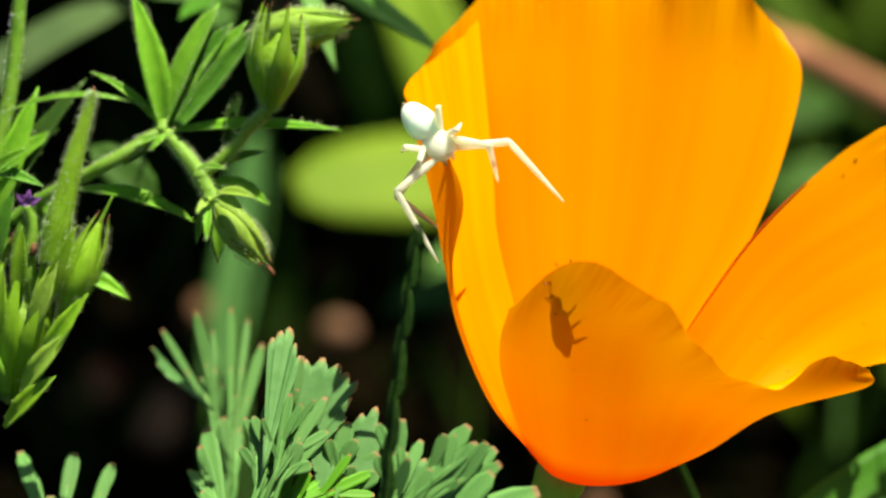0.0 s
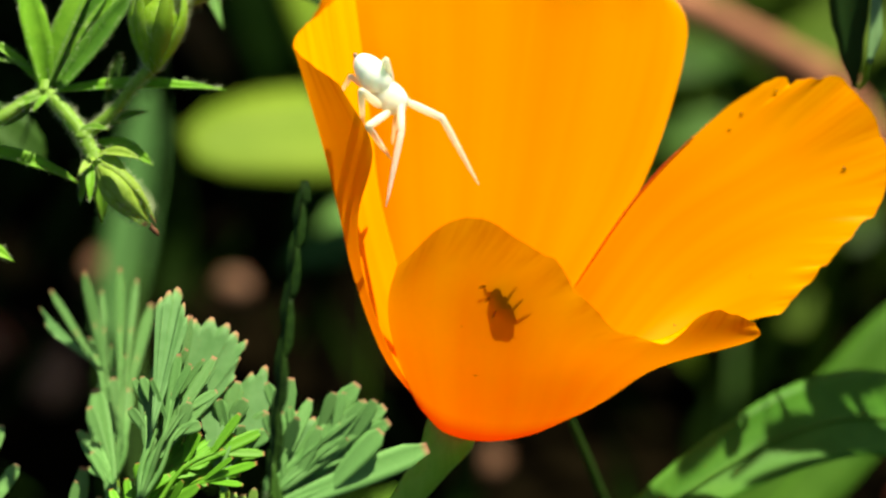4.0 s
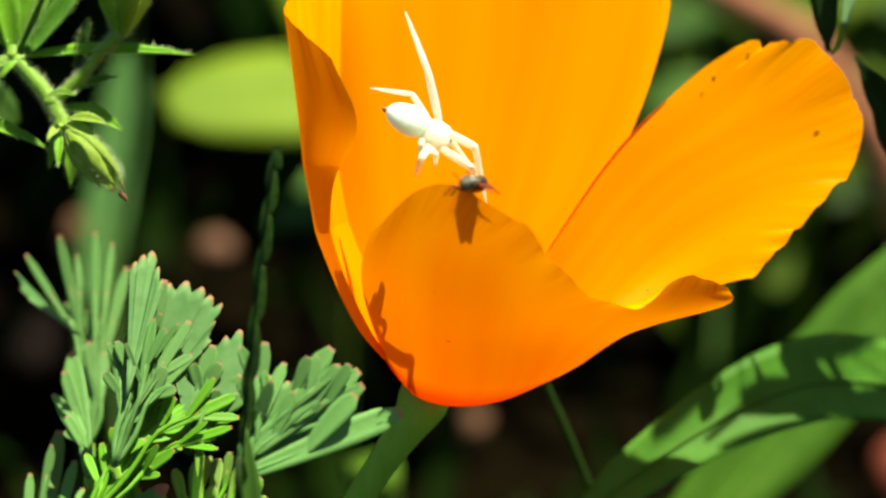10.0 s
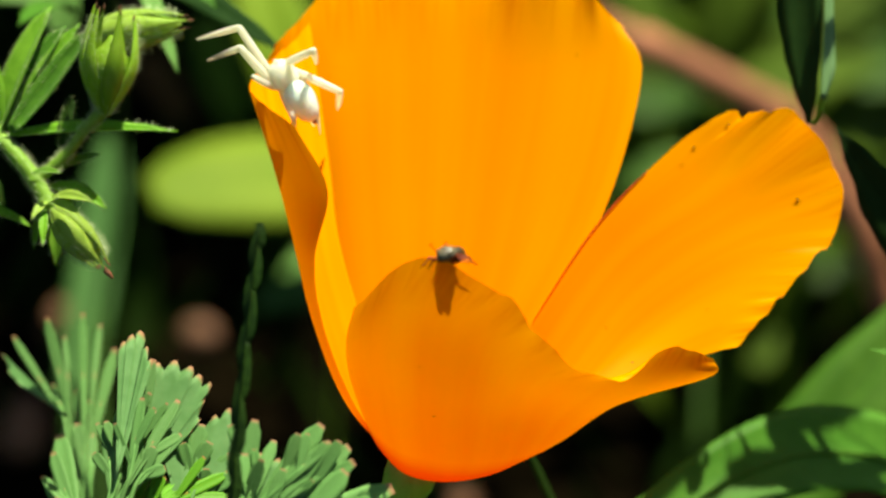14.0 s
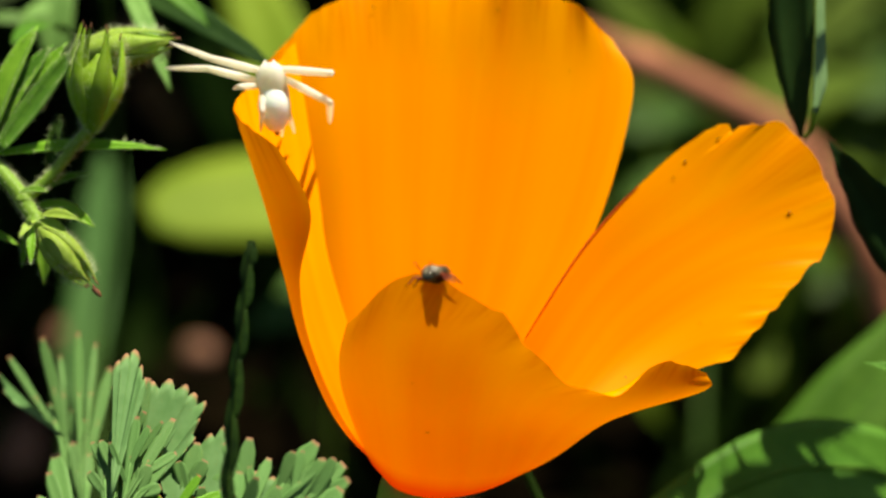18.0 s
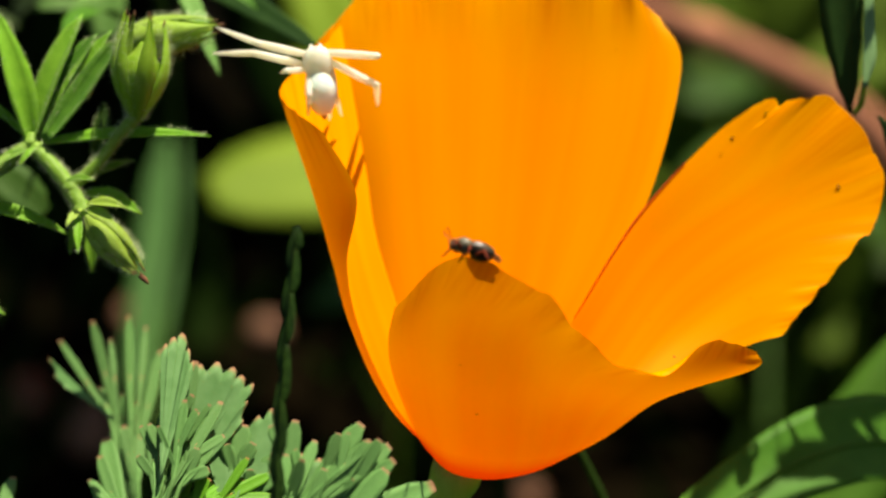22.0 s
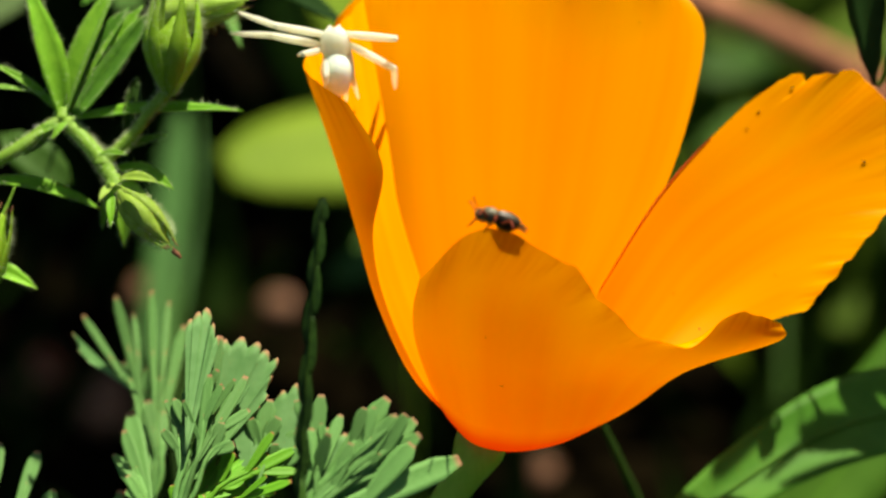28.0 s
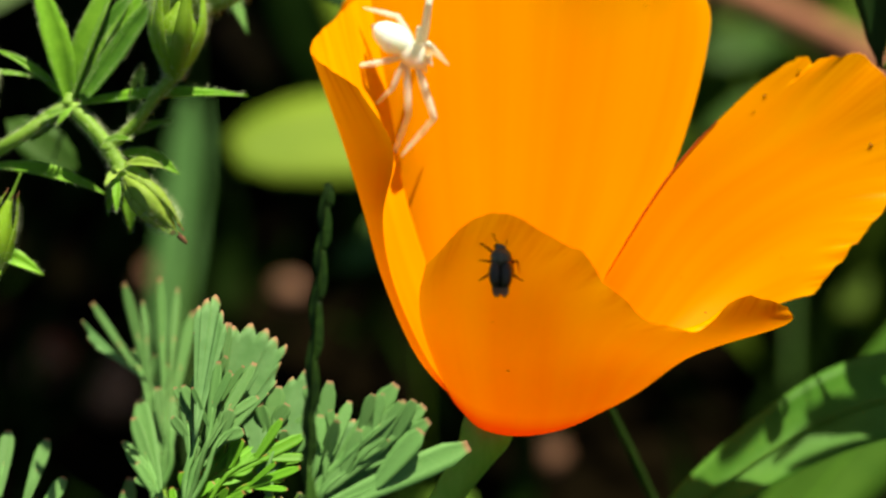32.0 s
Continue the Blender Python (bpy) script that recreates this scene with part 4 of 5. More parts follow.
LOBE_EDGE = skin("pale rolled leaf edge", (0.13, 0.27, 0.10), (0.20, 0.36, 0.15), 300, 0.6, 0.2, coarse=40)


# unseen leaves added high above to dapple the lance leaf: place, heading, length, width
SHADOW_LEAVES = [(0.0665, 0.0358, 17, 0.021, 0.0050), (0.0670, 0.0418, 28.7, 0.0154, 0.0026), (0.0736, 0.0398, 32, 0.009, 0.0022),
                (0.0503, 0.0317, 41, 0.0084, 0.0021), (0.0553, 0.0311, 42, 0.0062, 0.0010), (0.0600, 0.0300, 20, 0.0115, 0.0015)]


def background():
    # large lime leaves
    h = weed("lime_weed", (at(560, 700, 330).x, at(560, 700, 330).y + 0.02), "broad-leaved lime-green weed in the sun, out of focus")
    base = at(590, 255, 320)
    rooted(h, [at(590, 500, 330), base], [10, 10, 10, 10], LIME)
    back_leaf(h, at(620, 225, 320), at(262, 250, 300), 470, LIME, (0, 0, 1.2), 0.03, 0.02, shape=(0.7, 1.0, 1.0, 0.97, 0.9, 0.74, 0.38))
    back_leaf(h, base, at(430, -190, 330), 300, LIME, (0, 0, 0.9), shape=(0.3, 0.8, 1.0, 1.0, 0.9, 0.5))
    back_leaf(h, at(640, 340, 350), at(480, 440, 340), 210, NEAR_TEAL, (0, 0, 0.9))
    back_leaf(h, at(600, 400, 325), at(430, 455, 320), 150, TEAL, (0, 0, 0.3))
    # strap leaves
    h = weed("strap_leaf_weed", (at(110, 800, 300).x, at(110, 800, 300).y), "weed with blue-green strap leaves, out of focus")
    strap = (0.6, 0.9, 1.0, 1.0, 0.95, 0.45)
    rooted(h, [at(112, 700, 285), at(126, 610, 285)], [16, 15, 14, 14], SHADE)
    back_leaf(h, at(126, 600, 285), at(196, 150, 320), 178, TEAL, (0, 0.1, 0.9), -0.02, 0.06, shape=strap)
    # sunlit weeds behind the right-hand petals
    h = weed("green_weed", (at(1250, 420, 330).x, at(1250, 420, 330).y), "mid-green weed leaves in patchy sun, out of focus")
    top = at(1240, 80, 430)
    rooted(h, [at(1250, 300, 440), top], [20, 20, 18, 16], SHADE)
    for a, b, w, a2, b2, w2, wide, mat in ((1240, 60, 300, 1060, -150, 300, 200, OLIVE), (1250, 60, 300, 1330, -180, 300, 230, OLIVE), (1250, 100, 300, 1560, 40, 310, 230, OLIVE),
                                         (1250, 200, 305, 1090, 250, 300, 160, SHADE), (1260, 150, 305, 1600, -160, 320, 190, OLIVE), (1255, 260, 305, 1480, 380, 300, 170, SHADE)):
        back_leaf(h, at(a, b, w + 130), at(a2, b2, w2 + 130), wide * 1.2, mat, (0, 0, 0.8))
    rnd = random.Random(19)
    for _ in range(64):
        a, b, w = rnd.uniform(1040, 1680), rnd.uniform(-260, 470), rnd.uniform(430, 560)
        turn = rnd.uniform(0, 2 * math.pi)
        mat = rnd.choice((OLIVE, OLIVE, SHADE, MEADOW_DIM))
        back_leaf(h, at(a, b, w), at(a + 150 * math.cos(turn), b + 110 * math.sin(turn), w + 20), rnd.uniform(190, 340), mat, (rnd.uniform(-0.4, 0.4), 0, rnd.uniform(0.3, 1.0)))
    for a, b, a2, b2, wide, mat in ((1300, 600, 1390, 505, 130, OLIVE), (1440, 420, 1520, 375, 90, DUSTY), (1180, 560, 1290, 500, 110, SHADE)):
        back_leaf(h, at(a, b, 440), at(a2, b2, 450), wide, mat, (0, 0, 0.8), shape=(0.6, 0.9, 1.0, 0.95, 0.8, 0.4))
    # dry arching stalk
    h = weed("dry_stalk", (at(1740, 800, 355).x, at(1740, 800, 355).y), "dry red-brown arching stalk, out of focus", "stalk")
    bow = [h.location + Vector((0, 0, -0.01)), at(1640, 640, 350), at(1570, 460, 345), at(1505, 285, 340), at(1400, 140, 340), at(1240, 45, 340), at(1080, -30, 340), at(900, -95, 340)]
    part("stalk", tube(bow, [v * UNIT for v in (70, 72, 74, 74, 74, 72, 70, 68)], h.location, 12, 48), RUST, h)
    for t in (0.36, 0.6, 0.8):
        part("joint", tube([spline(bow, t - 0.02), spline(bow, t), spline(bow, t + 0.02)], [74 * UNIT, 81 * UNIT, 72 * UNIT], h.location, 12, 8), RUST, h)
    # the plant with broad lance leaves
    h = weed("lance_leaf_weed", (at(1750, 900, 30).x, at(1750, 900, 30).y), "weed with broad lance-shaped green leaves in dappled light")
    part("stalk", tube([h.location + Vector((0, 0, -0.01)), at(1760, 900, 30), at(1740, 500, 28), at(1660, 150, 28), at(1590, -120, 28)], [16 * UNIT, 15 * UNIT, 13 * UNIT, 11 * UNIT, 9 * UNIT], h.location, 10, 40), HERB_STEM, h)
    lance = (0.25, 0.75, 1.0, 0.98, 0.72, 0.05)
    arch = [at(1720, 850, 49), at(1560, 752, 45), at(1440, 732, 42), at(1330, 754, 37), at(1205, 815, 32), at(1060, 915, 27), at(935, 1025, 21)]
    near = part("leaf", ribbon(arch, 190 * UNIT, -AHEAD + Vector((0.1, 0, 0.9)), h.location, 0.12, (0.3, 0.9, 1.0, 0.9, 0.72, 0.5, 0.05), 0.03, 36), BROAD, h)
    part("midrib", tube([p - AHEAD * 0.0004 for p in arch], [5 * UNIT, 5 * UNIT, 4 * UNIT, 3 * UNIT, 2 * UNIT, 1 * UNIT], h.location, 6, 30), MEADOW, near)
    back_leaf(h, at(1076, 1125, 75), at(1756, 345, 85), 230, MEADOW, (0, 0, 0.6), 0.02, 0.1, shape=lance)
    back_leaf(h, at(1745, 640, 18), at(1520, 552, 10), 40, BROAD, (0, 0, 1.6), 0.05, 0.2)
    # twisted leaf: shaded underside coloured near-black, rolled edge pale
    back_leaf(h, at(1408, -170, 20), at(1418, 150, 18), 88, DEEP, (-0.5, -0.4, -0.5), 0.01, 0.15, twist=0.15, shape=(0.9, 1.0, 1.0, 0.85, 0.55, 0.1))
    back_leaf(h, at(1455, -170, 18), at(1440, 108, 15), 36, LOBE_EDGE, (0.9, 0, 0.6), 0.01, 0.4, twist=-0.2, shape=(0.5, 0.55, 0.62, 0.8, 1.0, 0.4))
    part("stalk", tube([at(1442, 100, 17), at(1436, 135, 19), at(1424, 152, 20)], [5 * UNIT, 6 * UNIT, 5 * UNIT], h.location, 6, 8), HERB_STEM, h)
    part("stalk", tube([at(1590, -120, 28), at(1480, -170, 22), at(1380, -150, 20)], [8 * UNIT, 7 * UNIT, 6 * UNIT], h.location, 6, 10), HERB_STEM, h)
    # out-of-view stalk and leaves, added only for their shadows on the lance leaf
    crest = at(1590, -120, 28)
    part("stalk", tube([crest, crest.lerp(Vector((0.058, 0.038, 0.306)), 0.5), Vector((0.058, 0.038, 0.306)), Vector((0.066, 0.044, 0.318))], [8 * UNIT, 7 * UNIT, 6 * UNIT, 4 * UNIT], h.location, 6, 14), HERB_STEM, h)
    for x, y, turn, long, wide in SHADOW_LEAVES:
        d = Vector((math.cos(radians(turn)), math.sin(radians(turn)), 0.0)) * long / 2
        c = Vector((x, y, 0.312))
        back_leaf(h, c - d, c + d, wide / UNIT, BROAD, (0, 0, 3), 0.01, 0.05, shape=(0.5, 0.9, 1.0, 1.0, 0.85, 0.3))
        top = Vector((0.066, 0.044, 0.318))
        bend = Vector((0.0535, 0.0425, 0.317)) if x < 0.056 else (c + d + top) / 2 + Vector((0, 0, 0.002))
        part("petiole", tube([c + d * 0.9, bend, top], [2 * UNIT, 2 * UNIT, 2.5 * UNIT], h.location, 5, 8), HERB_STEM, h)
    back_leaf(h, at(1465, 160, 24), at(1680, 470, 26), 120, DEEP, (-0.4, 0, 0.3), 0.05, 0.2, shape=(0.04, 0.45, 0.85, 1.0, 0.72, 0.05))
    # two leaves mostly out of view, added as further shade for the lance leaf
    back_leaf(h, at(1740, 150, 28), at(1600, -170, 22), 130, BROAD, (0, 0, 1.2), 0.06, 0.2, shape=lance)
    back_leaf(h, at(1850, 330, 28), at(1740, 120, 18), 120, BROAD, (0, 0, 1.2), 0.06, 0.2, shape=lance)
    # thin stalk below the flower
    foot = at(1095, 1180, 62)
    h = weed("thin_stalk", (foot.x + 0.006, foot.y), "thin dark green stalk below the flower, out of focus", "stalk")
    part("stalk", tube([h.location + Vector((0, 0, -0.01)), h.location.lerp(foot, 0.5), foot, at(1040, 1030, 55), at(990, 900, 48), at(940, 780, 43), at(900, 690, 40)], [11 * UNIT, 11 * UNIT, 10 * UNIT, 9 * UNIT, 5 * UNIT], h.location, 8, 40), SHADE, h)
    # pale stalk behind the flower's own
    h = weed("pale_stalk", (at(620, 1100, 140).x, at(620, 1100, 140).y), "pale green stalk behind the poppy stalk, out of focus", "stalk")
    part("stalk", tube([h.location + Vector((0, 0, -0.01)), at(622, 1010, 134), at(632, 940, 132), at(645, 875, 130)], [72 * UNIT, 72 * UNIT, 68 * UNIT, 40 * UNIT], h.location, 12, 20), MEADOW_DIM, h)
    # leaves above and behind the herb
    h = weed("dark_weed", (at(120, 700, 70).x, at(120, 700, 70).y), "dark green weed leaves behind the geranium, out of focus")
    rooted(h, [at(165, 560, 260), at(200, 300, 255), at(205, 60, 180), at(185, -160, 55)], [16, 16, 16, 14, 12, 10], SHADE)
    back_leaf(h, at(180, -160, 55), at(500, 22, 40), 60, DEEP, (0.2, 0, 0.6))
    back_leaf(h, at(215, -170, 45), at(302, 48, 34), 40, NEAR_TEAL, (0.2, 0, 0.4), shape=(0.4, 0.9, 1.0, 0.9, 0.6, 0.1))
    back_leaf(h, at(120, -60, 60), at(20, -40, 40), 60, BROAD, (0, 0, 0.9))
    back_leaf(h, by(-90, 200, 90), by(230, 0, 110), 110, DUSTY, (0, 0, 1.0), shape=(0.8, 1, 1, 1, 0.95, 0.6))
    lobed = (0.7, 0.95, 1.0, 0.9, 0.8, 0.5)
    back_leaf(h, at(98, -25, 74), at(112, -215, 78), 84, NEAR_TEAL, (0, 0, 1.0), shape=lobed)
    back_leaf(h, at(88, -110, 72), at(38, -82, 71), 40, NEAR_TEAL, (0, 0, 0.8), shape=lobed)
    back_leaf(h, at(52, -84, 71), at(-24, -88, 70), 34, NEAR_TEAL, (0, 0, 0.8), 0.1, shape=lobed)
    back_leaf(h, at(80, -165, 80), at(-70, -70, 82), 64, DUSTY, (0, 0, 0.8), 0.1, shape=lobed)
    back_leaf(h, at(100, -190, 76), at(-20, -140, 78), 40, NEAR_TEAL, (0, 0, 0.8), 0.1, shape=lobed)
    # lobes of the hanging leaf
    back_leaf(h, at(250, -180, 46), at(372, -66, 42), 46, BROAD, (0.2, 0, 0.5))
    back_leaf(h, at(226, -170, 44), at(262, -60, 42), 40, NEAR_TEAL, (0.1, 0, 0.5), shape=lobed)
    # half-hidden leaves in the dark gap
    back_leaf(h, at(250, 10, 400), at(330, 120, 410), 170, REDDISH_LEAF, (0, 0, 0.8), shape=lobed)
    back_leaf(h, at(360, -60, 400), at(420, 130, 410), 210, MEADOW_DIM, (0, 0, 0.8), shape=lobed)
    back_leaf(h, by(290, 350, 45), by(170, 250, 45), 90, SHADE, (0, 0, 0.8))
    # clods and shards on the soil
    def stone(a, b, r, mat, label, w):
        p = at(a, b, w)
        bm = bmesh.new()
        bmesh.ops.create_icosphere(bm, subdivisions=3, radius=r * UNIT * (DIST + w / 1000) / DIST)
        for v in bm.verts:
            v.co *= 1 + 0.25 * noise.noise(v.co * 90 + Vector((a, b, 0)))
            v.co.z *= 0.8
        ob = tagged(new("pebble", mesh_of("pebble", bm, mat)), label, "pebble", "pebbles on the soil")
        ob.location = p
        return ob
    for a, b, r, mat in ((352, 496, 32, PEBBLE), (-70, 590, 40, REDDISH), (40, 640, 36, PEBBLE), (-95, 615, 46, CHAFF), (30, 680, 44, PEBBLE), (100, 470, 40, CHAFF), (790, 800, 44, CHAFF), (1610, 905, 90, REDDISH), (250, -60, 40, CHAFF)):
        for w in range(150, 900, 4):
            if at(a, b, w).z < r * UNIT * 1.2:
                break
        stone(a, b, r, mat, "small rounded brown pebble lying on dark soil", w)


background()


def thicket(name, count, box, height, mat, seed, label, lean=0.4, width=(0.004, 0.010)):
    """Low weeds that nobody could count, one object."""
    rnd = random.Random(seed)
    bm = bmesh.new()
    x0, y0, x1, y1 = box
    for _ in range(count):
        p = Vector((rnd.uniform(x0, x1), rnd.uniform(y0, y1), -0.006))
        h = rnd.uniform(*height)
        g = rnd.uniform(0, 2 * math.pi)
        q = p + Vector((math.cos(g) * lean * h, math.sin(g) * lean * h, h))
        n = Vector((-math.cos(g), -math.sin(g), 0.9))
        blade(p, q, rnd.uniform(*width), n, Vector((0, 0, 0)), rnd.uniform(-0.2, 0.05), 0.2, (0.3, 0.9, 1.0, 0.6, 0.08), 0.08, 5, bm)
    tagged(new(name, mesh_of(name, bm, mat)), label, "weeds", kind="stuff")


thicket("weeds", 900, (-0.35, 0.16, 0.35, 0.85), (0.015, 0.05), SHADED_WEED, 3, "low weeds coloured near-black for shade, covering the soil", 0.7)
thicket("weeds", 260, (0.05, 0.36, 0.35, 0.75), (0.04, 0.11), OLIVE, 4, "green weeds behind the flower, out of focus", 0.6)
thicket("weeds", 700, (-0.9, 0.85, 0.9, 2.0), (0.05, 0.16), SHADE, 5, "dull green weeds in the distance", 0.6, (0.006, 0.016))
thicket("weeds", 500, (-0.6, -0.7, 0.6, 0.02), (0.02, 0.07), SHADED_WEED, 6, "low weeds coloured near-black for shade, covering the soil", 0.7)


def shrub():
    """An unseen shrub, added behind the flower to keep the soil in shade."""
    rnd = random.Random(8)
    h = thing("shrub", Vector((-0.05, 0.95, 0)), "unseen leafy green shrub added to shade the soil behind the flower", "shrub")
    bm = bmesh.new()
    tips = []
    for k in range(9):
        x = -0.48 + k * 0.115 + rnd.uniform(-0.03, 0.03)
        line = [h.location + Vector((0, 0, -0.02)), h.location + Vector((x * 0.4, -0.05, 0.28)), Vector((x, 0.66, 0.44)), Vector((x * 1.15, 0.36 + rnd.uniform(0, 0.05), 0.37))]
        part("branch", tube(line, [0.012, 0.008, 0.005, 0.002], h.location, 7, 20), CHAFF, h)
        tips += [(line, rnd.uniform(0.3, 1.0)) for _ in range(420)]
    # openings in the foliage, placed so that sun reaches chosen things
    gaps = [(at(a, b, w), r) for a, b, w, r in ((348, 498, 480, 0.05), (450, -40, 320, 0.06), (1300, 40, 460, 0.09), (1540, 250, 440, 0.06), (1240, 40, 340, 0.06), (1430, 160, 340, 0.06))]
    for line, t in tips:
        p = spline(line, t) + Vector((rnd.uniform(-0.06, 0.06), rnd.uniform(-0.02, 0.06), rnd.uniform(-0.03, 0.05)))
        p.y = max(p.y, 0.33)
        if any((p - c - TO_SUN * (p - c).dot(TO_SUN)).length < r for c, r in gaps):
            continue
        q = p + Vector((rnd.uniform(-1, 1), rnd.uniform(-0.7, 1), rnd.uniform(-0.5, 0.5))).normalized() * rnd.uniform(0.03, 0.055)
        blade(p, q, rnd.uniform(0.018, 0.03), Vector((rnd.uniform(-0.5, 0.5), rnd.uniform(-0.5, 0.5), 1)), h.location, 0.05, 0.1, (0.3, 0.9, 1.0, 0.7, 0.05), 0.05, 5, bm)
    part("foliage", bm, BROAD, h)["kind"] = "stuff"


shrub()


# ---- the spider and the beetle ----
SPIDER_WHITE = skin("white abdomen", (0.70, 0.88, 0.74), (0.82, 0.95, 0.84), 1500, 0.5, 0.15, bump=0.12, coarse=500, spread=0.0)
SPIDER_CREAM = skin("cream cuticle", (0.78, 0.80, 0.62), (0.86, 0.88, 0.72), 1500, 0.3, 0.5, bump=0.08, coarse=500, spread=0.0)
SPIDER_HEAD = skin("pale carapace", (0.80, 0.86, 0.68), (0.88, 0.93, 0.78), 1500, 0.35, 0.35, bump=0.08, coarse=500, spread=0.0)
SPIDER_EYE = skin("brown eye band", (0.16, 0.10, 0.06), (0.30, 0.20, 0.13), 2000, 0.4, spread=0.0)
BEETLE_BACK = skin("dark beetle shell", (0.008, 0.007, 0.005), (0.030, 0.022, 0.010), 2500, 0.35, bump=0.35, coarse=900, specular=0.12, spread=0.0)
BEETLE_NECK = skin("grey pubescent shell", (0.03, 0.03, 0.017), (0.15, 0.14, 0.085), 3500, 0.3, bump=0.35, coarse=900, specular=0.5, spread=0.0)
BEETLE_CASE = skin("downy wing case", (0.012, 0.009, 0.004), (0.06, 0.046, 0.022), 3500, 0.3, bump=0.35, coarse=900, specular=0.5, spread=0.0)
BEETLE_LEG = skin("red-brown leg", (0.15, 0.022, 0.007), (0.28, 0.045, 0.013), 2500, 0.4, 0.1, spread=0.0)
BEETLE_WING = skin("tan wing", (0.30, 0.20, 0.12), (0.42, 0.30, 0.18), 1500, 0.4, 0.5, spread=0.0)


for milky in (SPIDER_WHITE, SPIDER_CREAM, SPIDER_HEAD):
    inside = milky.node_tree.nodes["Principled BSDF"].inputs
    inside["Subsurface Weight"].default_value = 0.85
    inside["Subsurface Radius"].default_value = (1.0, 0.95, 0.8)
    inside["Subsurface Scale"].default_value = 0.0016


def ball(center, radii, bm=None, shape=None, segments=20):
    """A rounded body in units, with an optional change of its cross-section along x."""
    bm = bm or bmesh.new()
    made = bmesh.ops.create_uvsphere(bm, u_segments=segments, v_segments=segments * 2 // 3, radius=1)["verts"]
    turn = Matrix.Rotation(math.pi / 2, 3, "Y")
    for v in made:
        c = turn @ v.co
        k = shape(c.x) if shape else 1.0
        v.co = Vector((center[0] + c.x * radii[0], center[1] + c.y * radii[1] * k, center[2] + c.z * radii[2] * k)) * UNIT
    return bm


def segment(length, radii):
    """A leg segment along x with rounded ends, in units."""
    a, b = radii[0], radii[-1]
    xs = [-0.6 * a, 0.3 * a, *(length * k / 8 for k in range(1, 8)), length, length + 0.6 * b]
    bm = bmesh.new()
    ring0 = None
    for i, x in enumerate(xs):
        k = min(max(x / length, 0), 1) * (len(radii) - 1)
        q = min(int(k), len(radii) - 2)
        r = radii[q] + (radii[q + 1] - radii[q]) * (k - q)
        r *= 0.45 if i in (0, len(xs) - 1) else 1.0
        ring = [bm.verts.new(Vector((x, r * math.cos(g), r * math.sin(g))) * UNIT) for g in (2 * math.pi * n / 10 for n in range(10))]
        if ring0:
            for n in range(10):
                bm.faces.new((ring0[n], ring0[(n + 1) % 10], ring[(n + 1) % 10], ring[n]))
        else:
            bm.faces.new(ring[::-1])
        ring0 = ring
    bm.faces.new(ring0)
    return bm


def aligned(place, ahead, up):
    x = ahead.normalized()
    z = (up - x * up.dot(x)).normalized()
    m = Matrix((x, z.cross(x), z)).transposed().to_4x4()
    m.translation = place
    return m


# Hips of the eight legs (left first), and the lengths of their two segments.
HIPS = [(16, 16, -4), (-2, 23, -5), (-10, 23, -5), (-18, 18, -4)]
LENGTHS = [(98, 140), (92, 132), (52, 70), (58, 72)]


def build_spider():
    s = thing("crab_spider", at(480, 181, -12), "white crab spider with long pale forelegs on the poppy", "spider")
    legs = []
    part("head", ball((0, 0, 0), (30, 29, 19), shape=lambda x: 0.93 * (1.06 - x * x) ** -0.16), SPIDER_HEAD, s)
    part("abdomen", ball((-52, 0, 6), (42, 28, 23), shape=lambda x: 1.0 - 0.28 * max(0, x) ** 2 + 0.06 * math.sin(3 * x) + 0.016 * math.sin(26 * x) * (x < -0.35), segments=48), SPIDER_WHITE, s, "smooth greenish-white abdomen")
    part("spinneret", ball((-95, 0, 2), (7, 5, 5), segments=10), SPIDER_EYE, s, "small brown spinneret")
    band = bmesh.new()
    for y in (-12, -7, -2.5, 2.5, 7, 12):
        ball((29 - abs(y) * 0.5, y, 8 + (abs(y) < 5) * 2), (1.5, 1.4, 1.4), band, segments=8)
    part("eyes", band, SPIDER_EYE, s, "row of tiny brown eyes")
    for e in (1, -1):
        part("palp", tube([Vector((22, 7 * e, -8)) * UNIT, Vector((28, 9 * e, -13)) * UNIT, Vector((30, 7 * e, -20)) * UNIT], [3.2 * UNIT, 3.2 * UNIT, 2 * UNIT], Vector((0, 0, 0)), 8, 10), SPIDER_CREAM, s)
    for e in (1, -1):
        for k in range(4):
            f, g = LENGTHS[k]
            r = 0.92 if k < 2 else 0.72
            leg = part("leg", segment(f, (6.2 * r, 8.2 * r, 8.0 * r, 6.8 * r)), SPIDER_CREAM, s)
            low = part("lower_leg", segment(g, (6.4 * r, 6.4 * r, 5.4 * r, 4.0 * r, 1.6 * r)), SPIDER_CREAM, leg)
            legs.append((leg, low, Vector((HIPS[k][0], HIPS[k][1] * e, HIPS[k][2])) * UNIT, f * UNIT, g * UNIT))
    return s, legs


